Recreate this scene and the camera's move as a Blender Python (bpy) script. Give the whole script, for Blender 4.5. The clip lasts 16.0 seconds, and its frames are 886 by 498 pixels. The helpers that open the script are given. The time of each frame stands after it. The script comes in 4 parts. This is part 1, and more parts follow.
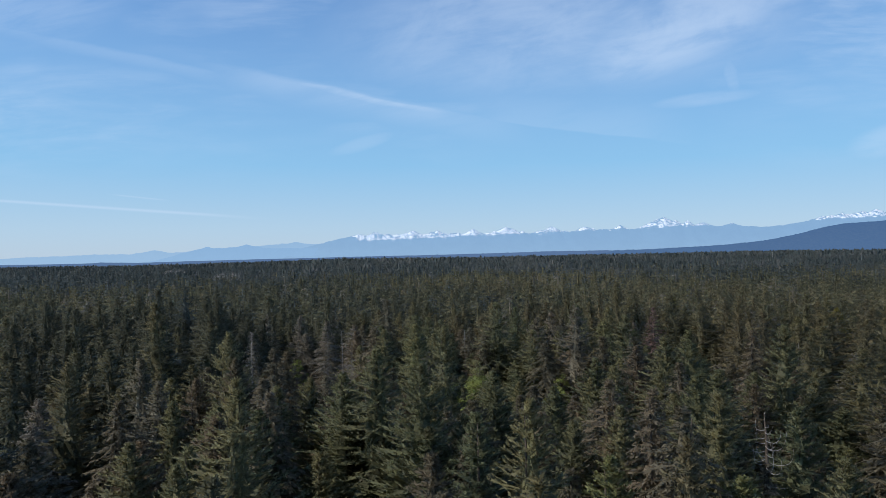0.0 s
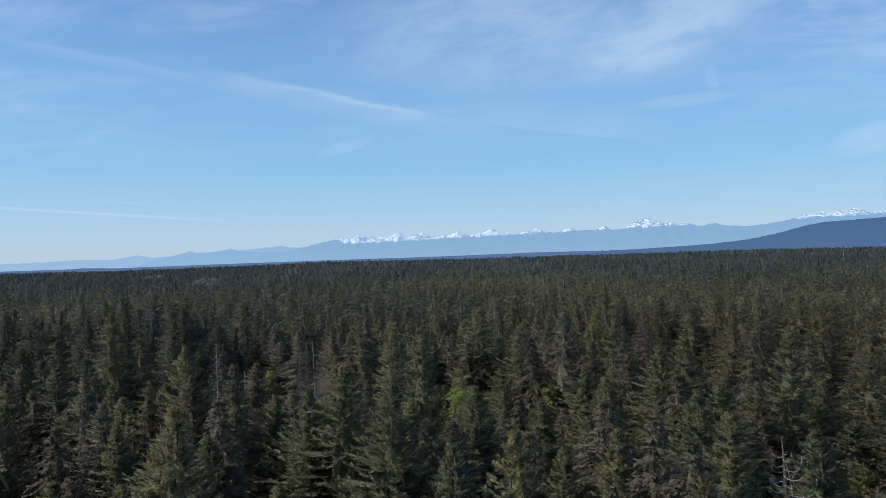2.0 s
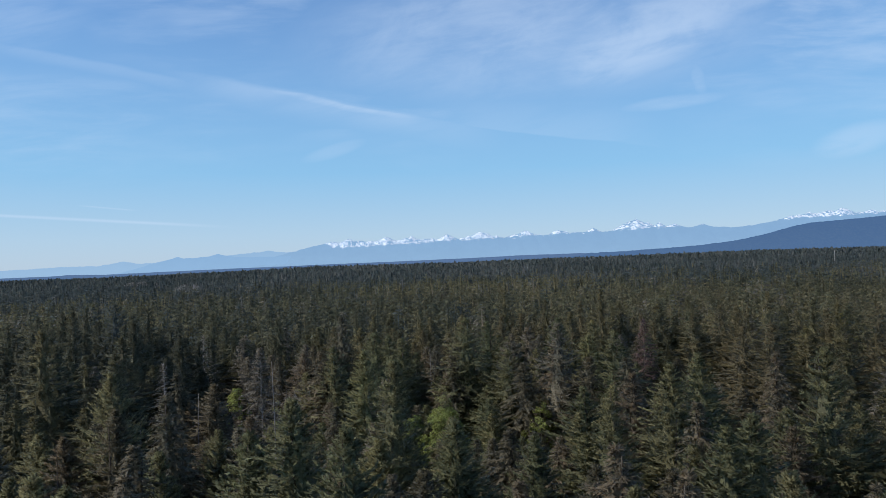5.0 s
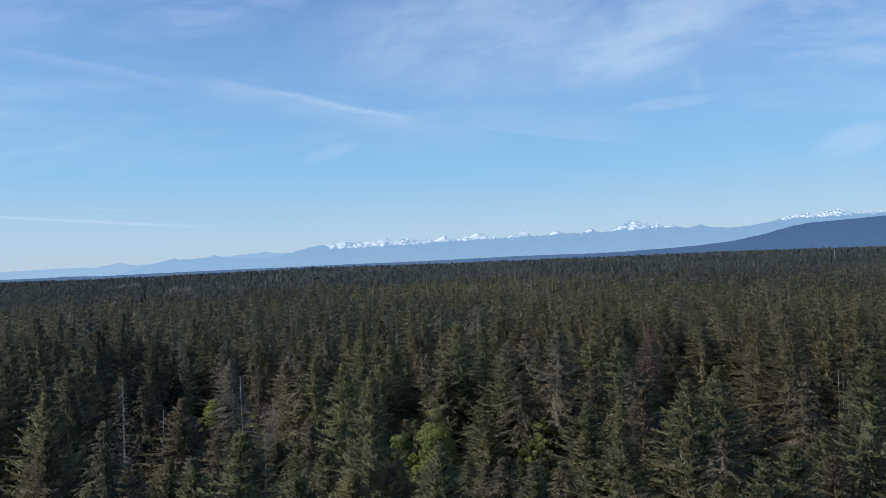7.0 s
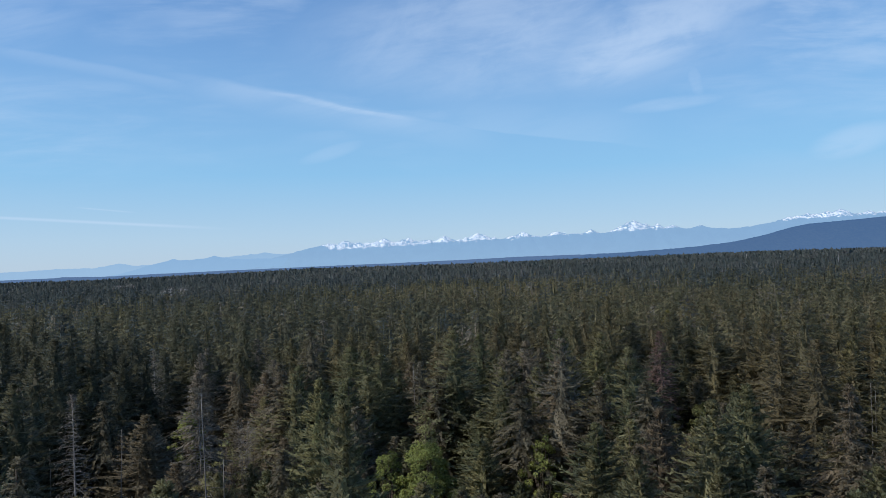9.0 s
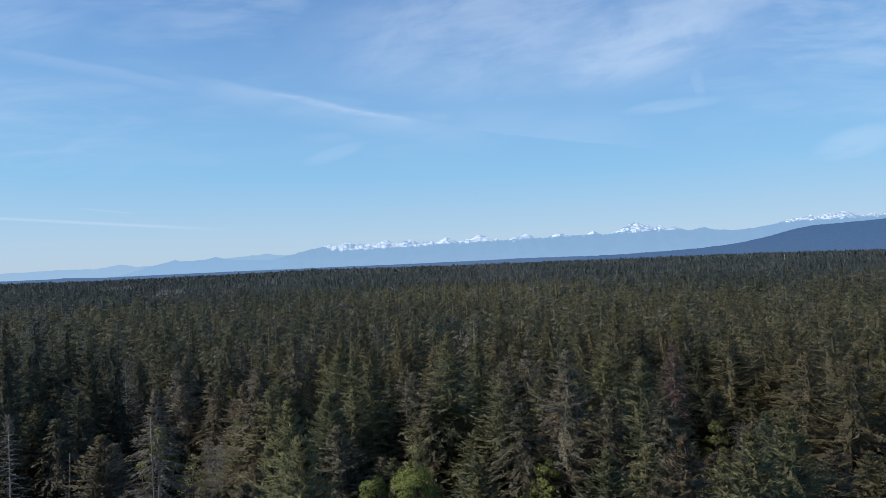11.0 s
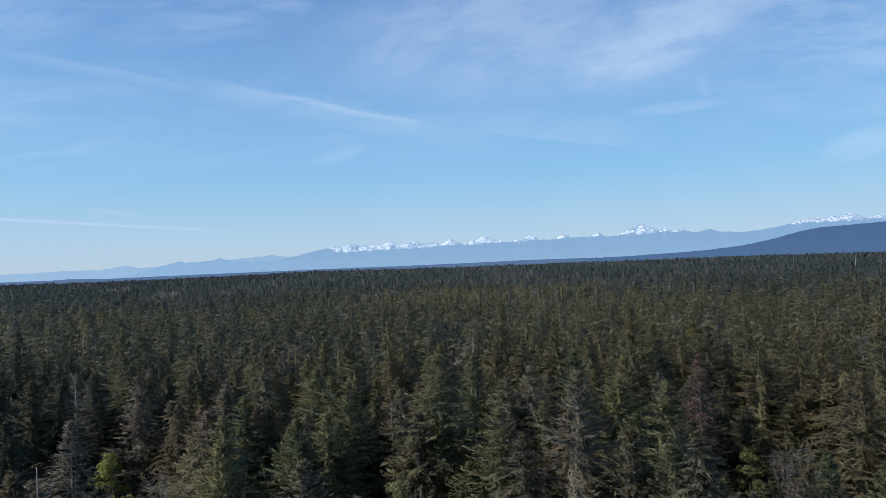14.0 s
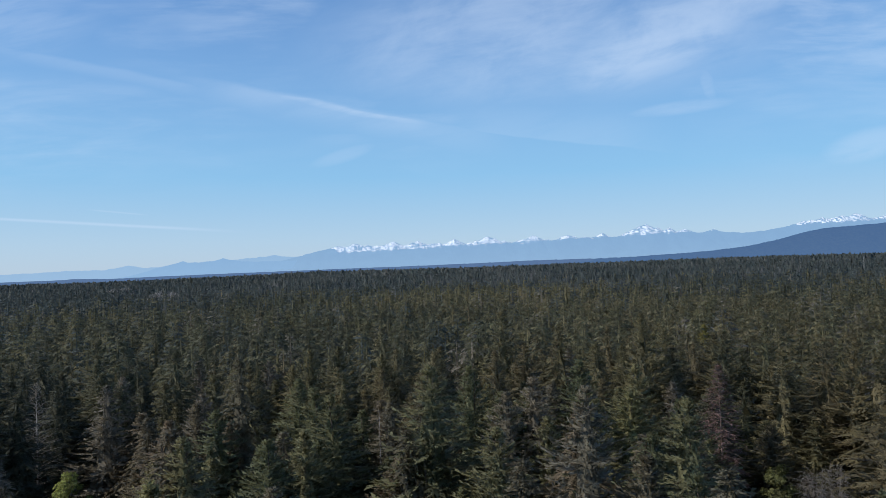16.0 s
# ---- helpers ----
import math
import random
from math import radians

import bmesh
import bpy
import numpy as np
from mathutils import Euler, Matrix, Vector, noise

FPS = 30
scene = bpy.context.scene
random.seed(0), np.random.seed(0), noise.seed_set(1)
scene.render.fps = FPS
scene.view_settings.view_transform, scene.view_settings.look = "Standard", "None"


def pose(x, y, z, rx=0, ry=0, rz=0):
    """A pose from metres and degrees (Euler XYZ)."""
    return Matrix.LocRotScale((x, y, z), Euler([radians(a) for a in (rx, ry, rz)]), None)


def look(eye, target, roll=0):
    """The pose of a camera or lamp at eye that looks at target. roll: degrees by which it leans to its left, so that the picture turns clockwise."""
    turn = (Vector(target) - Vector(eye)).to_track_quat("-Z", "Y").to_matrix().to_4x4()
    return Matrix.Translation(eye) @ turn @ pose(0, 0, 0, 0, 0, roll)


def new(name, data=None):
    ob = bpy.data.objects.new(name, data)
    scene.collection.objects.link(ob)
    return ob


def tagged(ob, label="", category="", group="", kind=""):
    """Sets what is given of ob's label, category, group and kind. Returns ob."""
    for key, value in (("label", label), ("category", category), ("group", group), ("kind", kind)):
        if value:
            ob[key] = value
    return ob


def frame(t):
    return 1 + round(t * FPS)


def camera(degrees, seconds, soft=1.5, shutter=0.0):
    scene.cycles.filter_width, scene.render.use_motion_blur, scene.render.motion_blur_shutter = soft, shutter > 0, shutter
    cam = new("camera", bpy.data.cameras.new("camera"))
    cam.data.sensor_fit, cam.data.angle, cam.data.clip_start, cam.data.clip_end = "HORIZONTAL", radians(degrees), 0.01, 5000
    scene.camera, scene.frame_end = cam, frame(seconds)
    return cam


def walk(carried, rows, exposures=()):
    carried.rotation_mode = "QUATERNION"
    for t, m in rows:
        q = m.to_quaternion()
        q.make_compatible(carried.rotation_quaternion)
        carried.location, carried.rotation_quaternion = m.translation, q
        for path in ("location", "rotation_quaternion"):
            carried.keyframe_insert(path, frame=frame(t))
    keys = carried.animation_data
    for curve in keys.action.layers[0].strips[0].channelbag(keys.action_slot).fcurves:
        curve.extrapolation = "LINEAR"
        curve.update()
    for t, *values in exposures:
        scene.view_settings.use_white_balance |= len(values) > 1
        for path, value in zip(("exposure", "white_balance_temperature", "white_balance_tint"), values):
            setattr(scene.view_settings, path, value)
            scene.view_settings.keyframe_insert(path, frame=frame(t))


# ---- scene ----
# A drone glides over a flat conifer forest towards a far snowy range. World: +y is ahead, z up, the ground near z = 0.

# ---- camera ----
cam = camera(65.0, 16.0, soft=0.8)


def fly(x, y, z, yaw, pitch, roll):
    a, p = radians(yaw), radians(pitch)
    ahead = Vector((-math.sin(a) * math.cos(p), math.cos(a) * math.cos(p), math.sin(p)))
    return look((x, y, z), Vector((x, y, z)) + ahead * 100, roll)


PATH = [
    (0.0, fly(-3.22, -30.00, 41.36, 2.32, 0.49, -0.86)),
    (1.0, fly(-2.92, -26.83, 41.47, 1.61, 0.53, -1.17)),
    (2.0, fly(-2.58, -23.46, 41.57, 1.08, 0.64, -1.44)),
    (3.0, fly(-2.22, -19.89, 41.66, 0.69, 0.75, -1.66)),
    (4.0, fly(-1.82, -16.15, 41.74, 0.41, 0.84, -1.82)),
    (5.0, fly(-1.40, -12.27, 41.82, 0.22, 0.90, -1.93)),
    (6.0, fly(-0.95, -8.27, 41.89, 0.09, 0.93, -2.00)),
    (7.0, fly(-0.49, -4.17, 41.95, 0.02, 0.96, -2.02)),
    (8.0, fly(0.00, 0.00, 42.00, 0.00, 0.98, -2.02)),
    (9.0, fly(0.50, 4.22, 42.04, 0.03, 1.02, -2.00)),
    (10.0, fly(1.02, 8.47, 42.08, 0.09, 1.07, -1.96)),
    (11.0, fly(1.55, 12.72, 42.10, 0.18, 1.14, -1.93)),
    (12.0, fly(2.08, 16.95, 42.12, 0.29, 1.20, -1.89)),
    (13.0, fly(2.62, 21.13, 42.13, 0.42, 1.25, -1.86)),
    (14.0, fly(3.17, 25.25, 42.13, 0.56, 1.29, -1.83)),
    (15.0, fly(3.72, 29.28, 42.12, 0.71, 1.31, -1.80)),
    (16.0, fly(4.26, 33.19, 42.11, 0.86, 1.33, -1.76)),
]
walk(cam, PATH)

# ---- sun and sky ----
SUN_AZIMUTH, SUN_HEIGHT = -114.0, 50.0  # degrees clockwise from +y, and above the horizon


def sun_way():
    a, e = radians(SUN_AZIMUTH), radians(SUN_HEIGHT)
    return Vector((math.sin(a) * math.cos(e), math.cos(a) * math.cos(e), math.sin(e)))


sun = new("sun", bpy.data.lights.new("sun", "SUN"))
sun.data.energy, sun.data.angle, sun.data.color = 3.5, radians(0.5), (1.0, 0.945, 0.87)
sun.matrix_world = look(sun_way() * 500, (0, 0, 0))


class Nodes:
    """Short hand for node trees: every call makes a node and returns its output."""

    def __init__(self, tree):
        self.tree = tree
        tree.nodes.clear()

    def put(self, kind, **settings):
        node = self.tree.nodes.new(kind)
        for key, value in settings.items():
            setattr(node, key, value)
        return node

    def wire(self, socket, value):
        if isinstance(value, bpy.types.NodeSocket):
            self.tree.links.new(value, socket)
        else:
            socket.default_value = value

    def math(self, op, a, b=0.0, clamp=False):
        node = self.put("ShaderNodeMath", operation=op, use_clamp=clamp)
        self.wire(node.inputs[0], a)
        self.wire(node.inputs[1], b)
        return node.outputs[0]

    def add(self, a, b):
        return self.math("ADD", a, b)

    def mul(self, a, b):
        return self.math("MULTIPLY", a, b)

    def step(self, value, lo, hi, to0=0.0, to1=1.0):
        node = self.put("ShaderNodeMapRange", interpolation_type="SMOOTHSTEP")
        for n, v in enumerate((value, lo, hi, to0, to1)):
            self.wire(node.inputs[n], v)
        return node.outputs[0]

    def noise(self, vector, scale, detail=4.0, rough=0.55, warp=0.0):
        node = self.put("ShaderNodeTexNoise")
        if vector is not None:
            self.wire(node.inputs["Vector"], vector)
        for key, v in (("Scale", scale), ("Detail", detail), ("Roughness", rough), ("Distortion", warp)):
            node.inputs[key].default_value = v
        return node.outputs["Fac"]

    def xyz(self, x, y, z):
        node = self.put("ShaderNodeCombineXYZ")
        for n, v in enumerate((x, y, z)):
            self.wire(node.inputs[n], v)
        return node.outputs[0]

    def mix(self, fac, a, b, blend="MIX"):
        node = self.put("ShaderNodeMix", data_type="RGBA", blend_type=blend)
        self.wire(node.inputs[0], fac)
        self.wire(node.inputs[6], a)
        self.wire(node.inputs[7], b)
        return node.outputs[2]

    def ramp(self, fac, stops):
        node = self.put("ShaderNodeValToRGB")
        band = node.color_ramp
        while len(band.elements) < len(stops):
            band.elements.new(0.5)
        for el, (p, c) in zip(band.elements, stops):
            el.position, el.color = p, (*c, 1)
        self.wire(node.inputs[0], fac)
        return node.outputs[0]


def make_sky():
    world = bpy.data.worlds.new("sky")
    scene.world = world
    world.use_nodes = True
    n = Nodes(world.node_tree)
    sky = n.put("ShaderNodeTexSky", sky_type="NISHITA")
    sky.sun_disc, sky.sun_elevation, sky.sun_rotation = False, radians(SUN_HEIGHT), radians(SUN_AZIMUTH)
    sky.altitude, sky.air_density, sky.dust_density, sky.ozone_density = 100, 1.0, 0.6, 1.5
    way = n.put("ShaderNodeTexCoord").outputs["Generated"]
    part = n.put("ShaderNodeSeparateXYZ")
    n.wire(part.inputs[0], way)
    x, y, z = part.outputs
    ahead = n.math("MAXIMUM", y, 0.08)
    u, v = n.math("DIVIDE", x, ahead), n.math("DIVIDE", z, ahead)
    front = n.step(y, 0.1, 0.35)

    def streak(u0, v0, slope, wide_up, wide_down, left, right, fade, rough):
        """A long thin cloud along a line, ragged by noise."""
        wob = n.mul(n.add(n.noise(n.xyz(n.mul(u, 6.0), n.mul(v, 30.0), u0 * 9), 1.0, 3.0), -0.5), rough)
        off = n.add(n.add(n.add(v, -v0), n.mul(n.add(u, -u0), -slope)), wob)
        up = n.step(off, 0.0, wide_up, 1.0, 0.0)
        down = n.step(off, -wide_down, 0.0)
        ends = n.mul(n.step(u, left, left + fade), n.step(u, right - fade, right, 1.0, 0.0))
        return n.mul(n.mul(up, down), ends)

    def bank(u0, v0, ru, rv, tilt, edge):
        """A soft oval region."""
        du, dv = n.add(u, -u0), n.add(v, -v0)
        a = n.mul(n.add(du, n.mul(dv, tilt)), 1 / ru)
        b = n.mul(n.add(dv, n.mul(du, -tilt)), 1 / rv)
        far = n.add(n.mul(a, a), n.mul(b, b))
        return n.step(far, edge, 1.0, 1.0, 0.0)

    wisps = n.noise(n.xyz(n.mul(u, 3.0), n.mul(v, 16.0), 0.0), 1.4, 6.0, 0.6, 0.3)
    fibres = n.noise(n.xyz(n.add(n.mul(u, 5.0), n.mul(v, 6.0)), n.add(n.mul(v, 26.0), n.mul(u, -6.0)), 2.0), 1.1, 7.0, 0.6, 0.35)
    slow = n.noise(n.xyz(n.mul(u, 2.0), n.mul(v, 4.0), 5.0), 1.3, 4.0, 0.5)
    soft_wisps = n.step(wisps, 0.36, 0.72)
    veil = n.mul(n.step(slow, 0.35, 0.7), n.mul(soft_wisps, 0.36))
    cover = n.mul(veil, n.step(v, 0.08, 0.24))
    lumps = n.noise(n.xyz(n.mul(u, 6.0), n.add(n.mul(v, 11.0), n.mul(u, -2.0)), 3.0), 1.2, 6.0, 0.62, 0.5)
    mixed = n.add(n.mul(fibres, 0.45), n.mul(lumps, 0.55))
    d = n.mul(bank(0.16, 0.335, 0.44, 0.13, 0.05, 0.0), n.step(mixed, 0.2, 0.75))
    d2 = n.mul(bank(0.30, 0.315, 0.21, 0.075, 0.35, 0.0), n.step(mixed, 0.2, 0.62))
    d4 = n.mul(bank(0.43, 0.375, 0.16, 0.05, 0.25, 0.0), n.step(mixed, 0.2, 0.62))
    d3 = n.mul(bank(0.42, 0.235, 0.17, 0.035, -0.2, 0.0), soft_wisps)
    e = n.mul(bank(-0.66, 0.40, 0.20, 0.10, 0.0, 0.0), n.step(fibres, 0.25, 0.65))
    e2 = n.mul(bank(-0.52, 0.245, 0.26, 0.05, -0.1, 0.0), soft_wisps)
    g = n.mul(bank(0.60, 0.155, 0.085, 0.028, 0.25, 0.0), n.step(fibres, 0.2, 0.6))
    c = n.mul(bank(-0.155, 0.163, 0.062, 0.013, 0.28, 0.0), n.step(fibres, 0.2, 0.6))
    a1 = streak(0.0, 0.1976, -0.221, 0.012, 0.045, -0.44, 0.12, 0.18, 0.012)
    a1b = streak(0.0, 0.1985, -0.221, 0.007, 0.016, -0.32, 0.03, 0.14, 0.018)
    a2 = streak(-0.39, 0.2756, -0.232, 0.008, 0.022, -0.80, -0.30, 0.10, 0.014)
    a3 = streak(0.0, 0.1976, -0.14, 0.09, 0.004, -0.06, 0.34, 0.12, 0.012)
    b1 = streak(-0.5, 0.0737, -0.083, 0.0035, 0.0035, -0.95, -0.28, 0.16, 0.0012)
    b2 = streak(-0.48, 0.0905, -0.12, 0.0015, 0.002, -0.535, -0.435, 0.03, 0.0005)
    hook = n.mul(bank(0.372, 0.250, 0.014, 0.034, 0.25, 0.0), n.step(fibres, 0.15, 0.6))
    tail = n.mul(bank(0.335, 0.216, 0.10, 0.012, 0.10, 0.0), n.step(fibres, 0.2, 0.6))
    for k, amount in ((hook, 0.22), (tail, 0.22), (b2, 0.22), (d, 0.46), (d2, 0.56), (d4, 0.50), (d3, 0.20), (e, 0.22), (e2, 0.22), (g, 0.28), (c, 0.16),
                      (a1, 0.26), (a1b, 0.50), (a2, 0.14), (a3, 0.14), (b1, 0.36)):
        ragged = k if k in (hook, tail, b2, d, d2, d3, d4, e, e2, g, c, b1) else n.mul(k, n.step(fibres, 0.15, 0.6, 0.35, 1.0))
        cover = n.math("MAXIMUM", cover, n.mul(ragged, amount))
    cover = n.mul(cover, front)
    low = n.step(z, 0.05, 0.55, 0.88, 0.0)
    haze = n.ramp(n.math("DIVIDE", z, 0.4), [(0.0, (0.46, 0.568, 0.70)), (0.10, (0.405, 0.56, 0.73)), (0.32, (0.245, 0.49, 0.745)), (0.85, (0.185, 0.36, 0.66)), (1.0, (0.175, 0.345, 0.65))])
    haze = n.mix(1.0, haze, (10, 10, 10, 1), "MULTIPLY")
    air = n.mix(1.0, sky.outputs[0], (SKY_TINT[0], SKY_TINT[1], SKY_TINT[2], 1), "MULTIPLY")
    pale = n.mix(low, air, haze)
    clouds = n.mix(cover, pale, (5.6, 6.9, 8.8, 1))
    back = n.put("ShaderNodeBackground")
    n.wire(back.inputs[0], clouds)
    back.inputs[1].default_value = 0.11
    n.wire(n.put("ShaderNodeOutputWorld").inputs[0], back.outputs[0])


SKY_TINT = (0.78, 1.12, 1.40)
make_sky()
scene.view_settings.exposure = 0.0

# ---- materials ----


def material(name):
    m = bpy.data.materials.new(name)
    m.use_nodes = True
    return m, Nodes(m.node_tree)


def finish(n, colour, rough=0.8, bump=None, specular=0.2):
    shader = n.put("ShaderNodeBsdfPrincipled")
    n.wire(shader.inputs["Base Color"], colour)
    n.wire(shader.inputs["Roughness"], rough)
    shader.inputs["Specular IOR Level"].default_value = specular
    if bump is not None:
        node = n.put("ShaderNodeBump")
        node.inputs["Strength"].default_value = bump[1]
        node.inputs["Distance"].default_value = bump[2]
        n.wire(node.inputs["Height"], bump[0])
        n.wire(shader.inputs["Normal"], node.outputs[0])
    n.wire(n.put("ShaderNodeOutputMaterial").inputs[0], shader.outputs[0])


def place(n):
    return n.put("ShaderNodeNewGeometry").outputs["Position"]


def foliage(name, stops, by_tree=True, tuft=5.0):
    """Needles: each tree takes its own tone from stops, with paler young sprays and brown old ones."""
    m, n = material(name)
    if by_tree:
        pick = n.put("ShaderNodeObjectInfo").outputs["Random"]
    else:
        pick = n.put("ShaderNodeAttribute", attribute_name="tone").outputs["Fac"]
    tone = n.ramp(pick, stops)
    where = place(n)
    patch = n.noise(where, 0.9, 3.0, 0.6)
    spray = n.put("ShaderNodeNewGeometry").outputs["Random Per Island"]
    mixed = n.mix(n.step(patch, 0.45, 0.75, 0.0, 0.55), tone, (0.075, 0.062, 0.036, 1))
    light = n.step(spray, 0.0, 1.0, 0.68, 1.34) if tuft else n.step(spray, 0.0, 1.0, 0.78, 1.24)
    grey = n.put("ShaderNodeCombineColor")
    for k in range(3):
        n.wire(grey.inputs[k], light)
    colour = n.mix(1.0, mixed, grey.outputs[0], "MULTIPLY")
    face, through_leaf, both = n.put("ShaderNodeBsdfPrincipled"), n.put("ShaderNodeBsdfTranslucent"), n.put("ShaderNodeMixShader")
    n.wire(face.inputs["Base Color"], colour)
    face.inputs["Roughness"].default_value, face.inputs["Specular IOR Level"].default_value = 0.6, 0.25
    n.wire(through_leaf.inputs[0], colour)
    both.inputs[0].default_value = 0.5
    n.wire(both.inputs[1], face.outputs[0])
    n.wire(both.inputs[2], through_leaf.outputs[0])
    if not tuft:
        n.wire(n.put("ShaderNodeOutputMaterial").inputs[0], both.outputs[0])
        return m
    # needles fray into small tufts with gaps between
    tufts, gap, frayed = n.noise(where, tuft, 2.0, 0.6), n.put("ShaderNodeBsdfTransparent"), n.put("ShaderNodeMixShader")
    n.wire(frayed.inputs[0], n.step(tufts, 0.415, 0.455))
    n.wire(frayed.inputs[1], gap.outputs[0])
    n.wire(frayed.inputs[2], both.outputs[0])
    n.wire(n.put("ShaderNodeOutputMaterial").inputs[0], frayed.outputs[0])
    return m


FIR_TONES = [(0.0, (0.131, 0.145, 0.078)), (0.35, (0.159, 0.163, 0.085)), (0.7, (0.196, 0.186, 0.098)), (0.94, (0.227, 0.210, 0.104)), (1.0, (0.219, 0.230, 0.100))]
FIR = foliage("fir_needles", FIR_TONES)
HEMLOCK_TONES = [(0.0, (0.139, 0.127, 0.084)), (0.5, (0.178, 0.151, 0.100)), (1.0, (0.225, 0.178, 0.117))]
HEMLOCK = foliage("hemlock_needles", HEMLOCK_TONES)
GREY_FIR_TONES = [(0.0, (0.168, 0.154, 0.108)), (0.5, (0.197, 0.178, 0.128)), (1.0, (0.224, 0.191, 0.139))]
GREY_FIR = foliage("lichen_hung_needles", GREY_FIR_TONES)
DARK_FIR = foliage("dark_fir_needles", [(0.0, (0.113, 0.106, 0.070)), (0.6, (0.152, 0.130, 0.085)), (1.0, (0.185, 0.144, 0.096))])
NEEDLES = {"fir_tree": FIR, "dark_fir_tree": DARK_FIR, "hemlock_tree": HEMLOCK, "grey_fir_tree": GREY_FIR}
# olive and brown stands below 0.5; above it, distance haze painted in as blue-grey
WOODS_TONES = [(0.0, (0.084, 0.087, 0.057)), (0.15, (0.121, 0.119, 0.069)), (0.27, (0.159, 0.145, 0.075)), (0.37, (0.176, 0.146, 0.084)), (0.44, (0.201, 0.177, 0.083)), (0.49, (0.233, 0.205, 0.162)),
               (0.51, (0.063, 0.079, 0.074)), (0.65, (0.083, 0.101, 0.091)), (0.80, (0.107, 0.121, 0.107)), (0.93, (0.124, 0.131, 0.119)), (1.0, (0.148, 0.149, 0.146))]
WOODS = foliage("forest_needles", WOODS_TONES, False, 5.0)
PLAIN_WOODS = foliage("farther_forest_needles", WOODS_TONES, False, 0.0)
PALE_TWIGS = foliage("silvery_twigs", [(0.0, (0.220, 0.189, 0.152)), (1.0, (0.253, 0.220, 0.180))], True, 0.0)
WILLOW = foliage("pale_willow_leaves", [(0.0, (0.275, 0.286, 0.110)), (1.0, (0.330, 0.341, 0.154))])
PINK_TWIGS = foliage("reddish_twigs", [(0.0, (0.220, 0.142, 0.122)), (1.0, (0.264, 0.167, 0.142))])
YELLOW_FIR = foliage("yellow_olive_needles", [(0.0, (0.215, 0.190, 0.060)), (1.0, (0.235, 0.205, 0.062))], True, 0.0)
LICHEN_FIR = foliage("pale_lichen_needles", [(0.0, (0.200, 0.172, 0.133)), (1.0, (0.222, 0.192, 0.148))])
LEAVES = foliage("young_leaves", [(0.0, (0.207, 0.247, 0.075)), (1.0, (0.280, 0.312, 0.092))])
MAPLE = foliage("olive_maple_leaves", [(0.0, (0.150, 0.158, 0.060)), (1.0, (0.175, 0.180, 0.070))])
TWIGS = foliage("bare_twigs", [(0.0, (0.170, 0.149, 0.132)), (1.0, (0.230, 0.204, 0.180))])


def bark_material(name, dark, pale):
    m, n = material(name)
    where = place(n)
    split = n.put("ShaderNodeSeparateXYZ")
    n.wire(split.inputs[0], where)
    grain = n.noise(n.xyz(n.mul(split.outputs[0], 6.0), n.mul(split.outputs[1], 6.0), n.mul(split.outputs[2], 0.9)), 2.0, 5.0, 0.65)
    finish(n, n.mix(n.step(grain, 0.35, 0.7), (*dark, 1), (*pale, 1)), 0.9, (grain, 0.6, 0.03), 0.1)
    return m


BARK = bark_material("bark", (0.06, 0.047, 0.036), (0.14, 0.115, 0.09))
DEAD = bark_material("weathered_wood", (0.15, 0.138, 0.123), (0.33, 0.305, 0.275))
SILVER_WOOD = bark_material("silver_wood", (0.30, 0.285, 0.265), (0.52, 0.49, 0.455))
GREY_STEMS = bark_material("grey_stems", (0.13, 0.12, 0.11), (0.23, 0.215, 0.195))
PINK_DEAD = bark_material("dead_red_wood", (0.14, 0.10, 0.085), (0.26, 0.20, 0.175))


def ground_material():
    m, n = material("forest_floor")
    where = place(n)
    a, b = n.noise(where, 0.25, 5.0), n.noise(where, 3.0, 6.0, 0.65)
    tone = n.mix(n.step(a, 0.35, 0.7), (0.045, 0.038, 0.026, 1), (0.05, 0.065, 0.025, 1))
    finish(n, n.mix(n.step(b, 0.4, 0.75, 0.0, 0.6), tone, (0.09, 0.07, 0.05, 1)), 0.95, (b, 0.7, 0.2), 0.1)
    return m


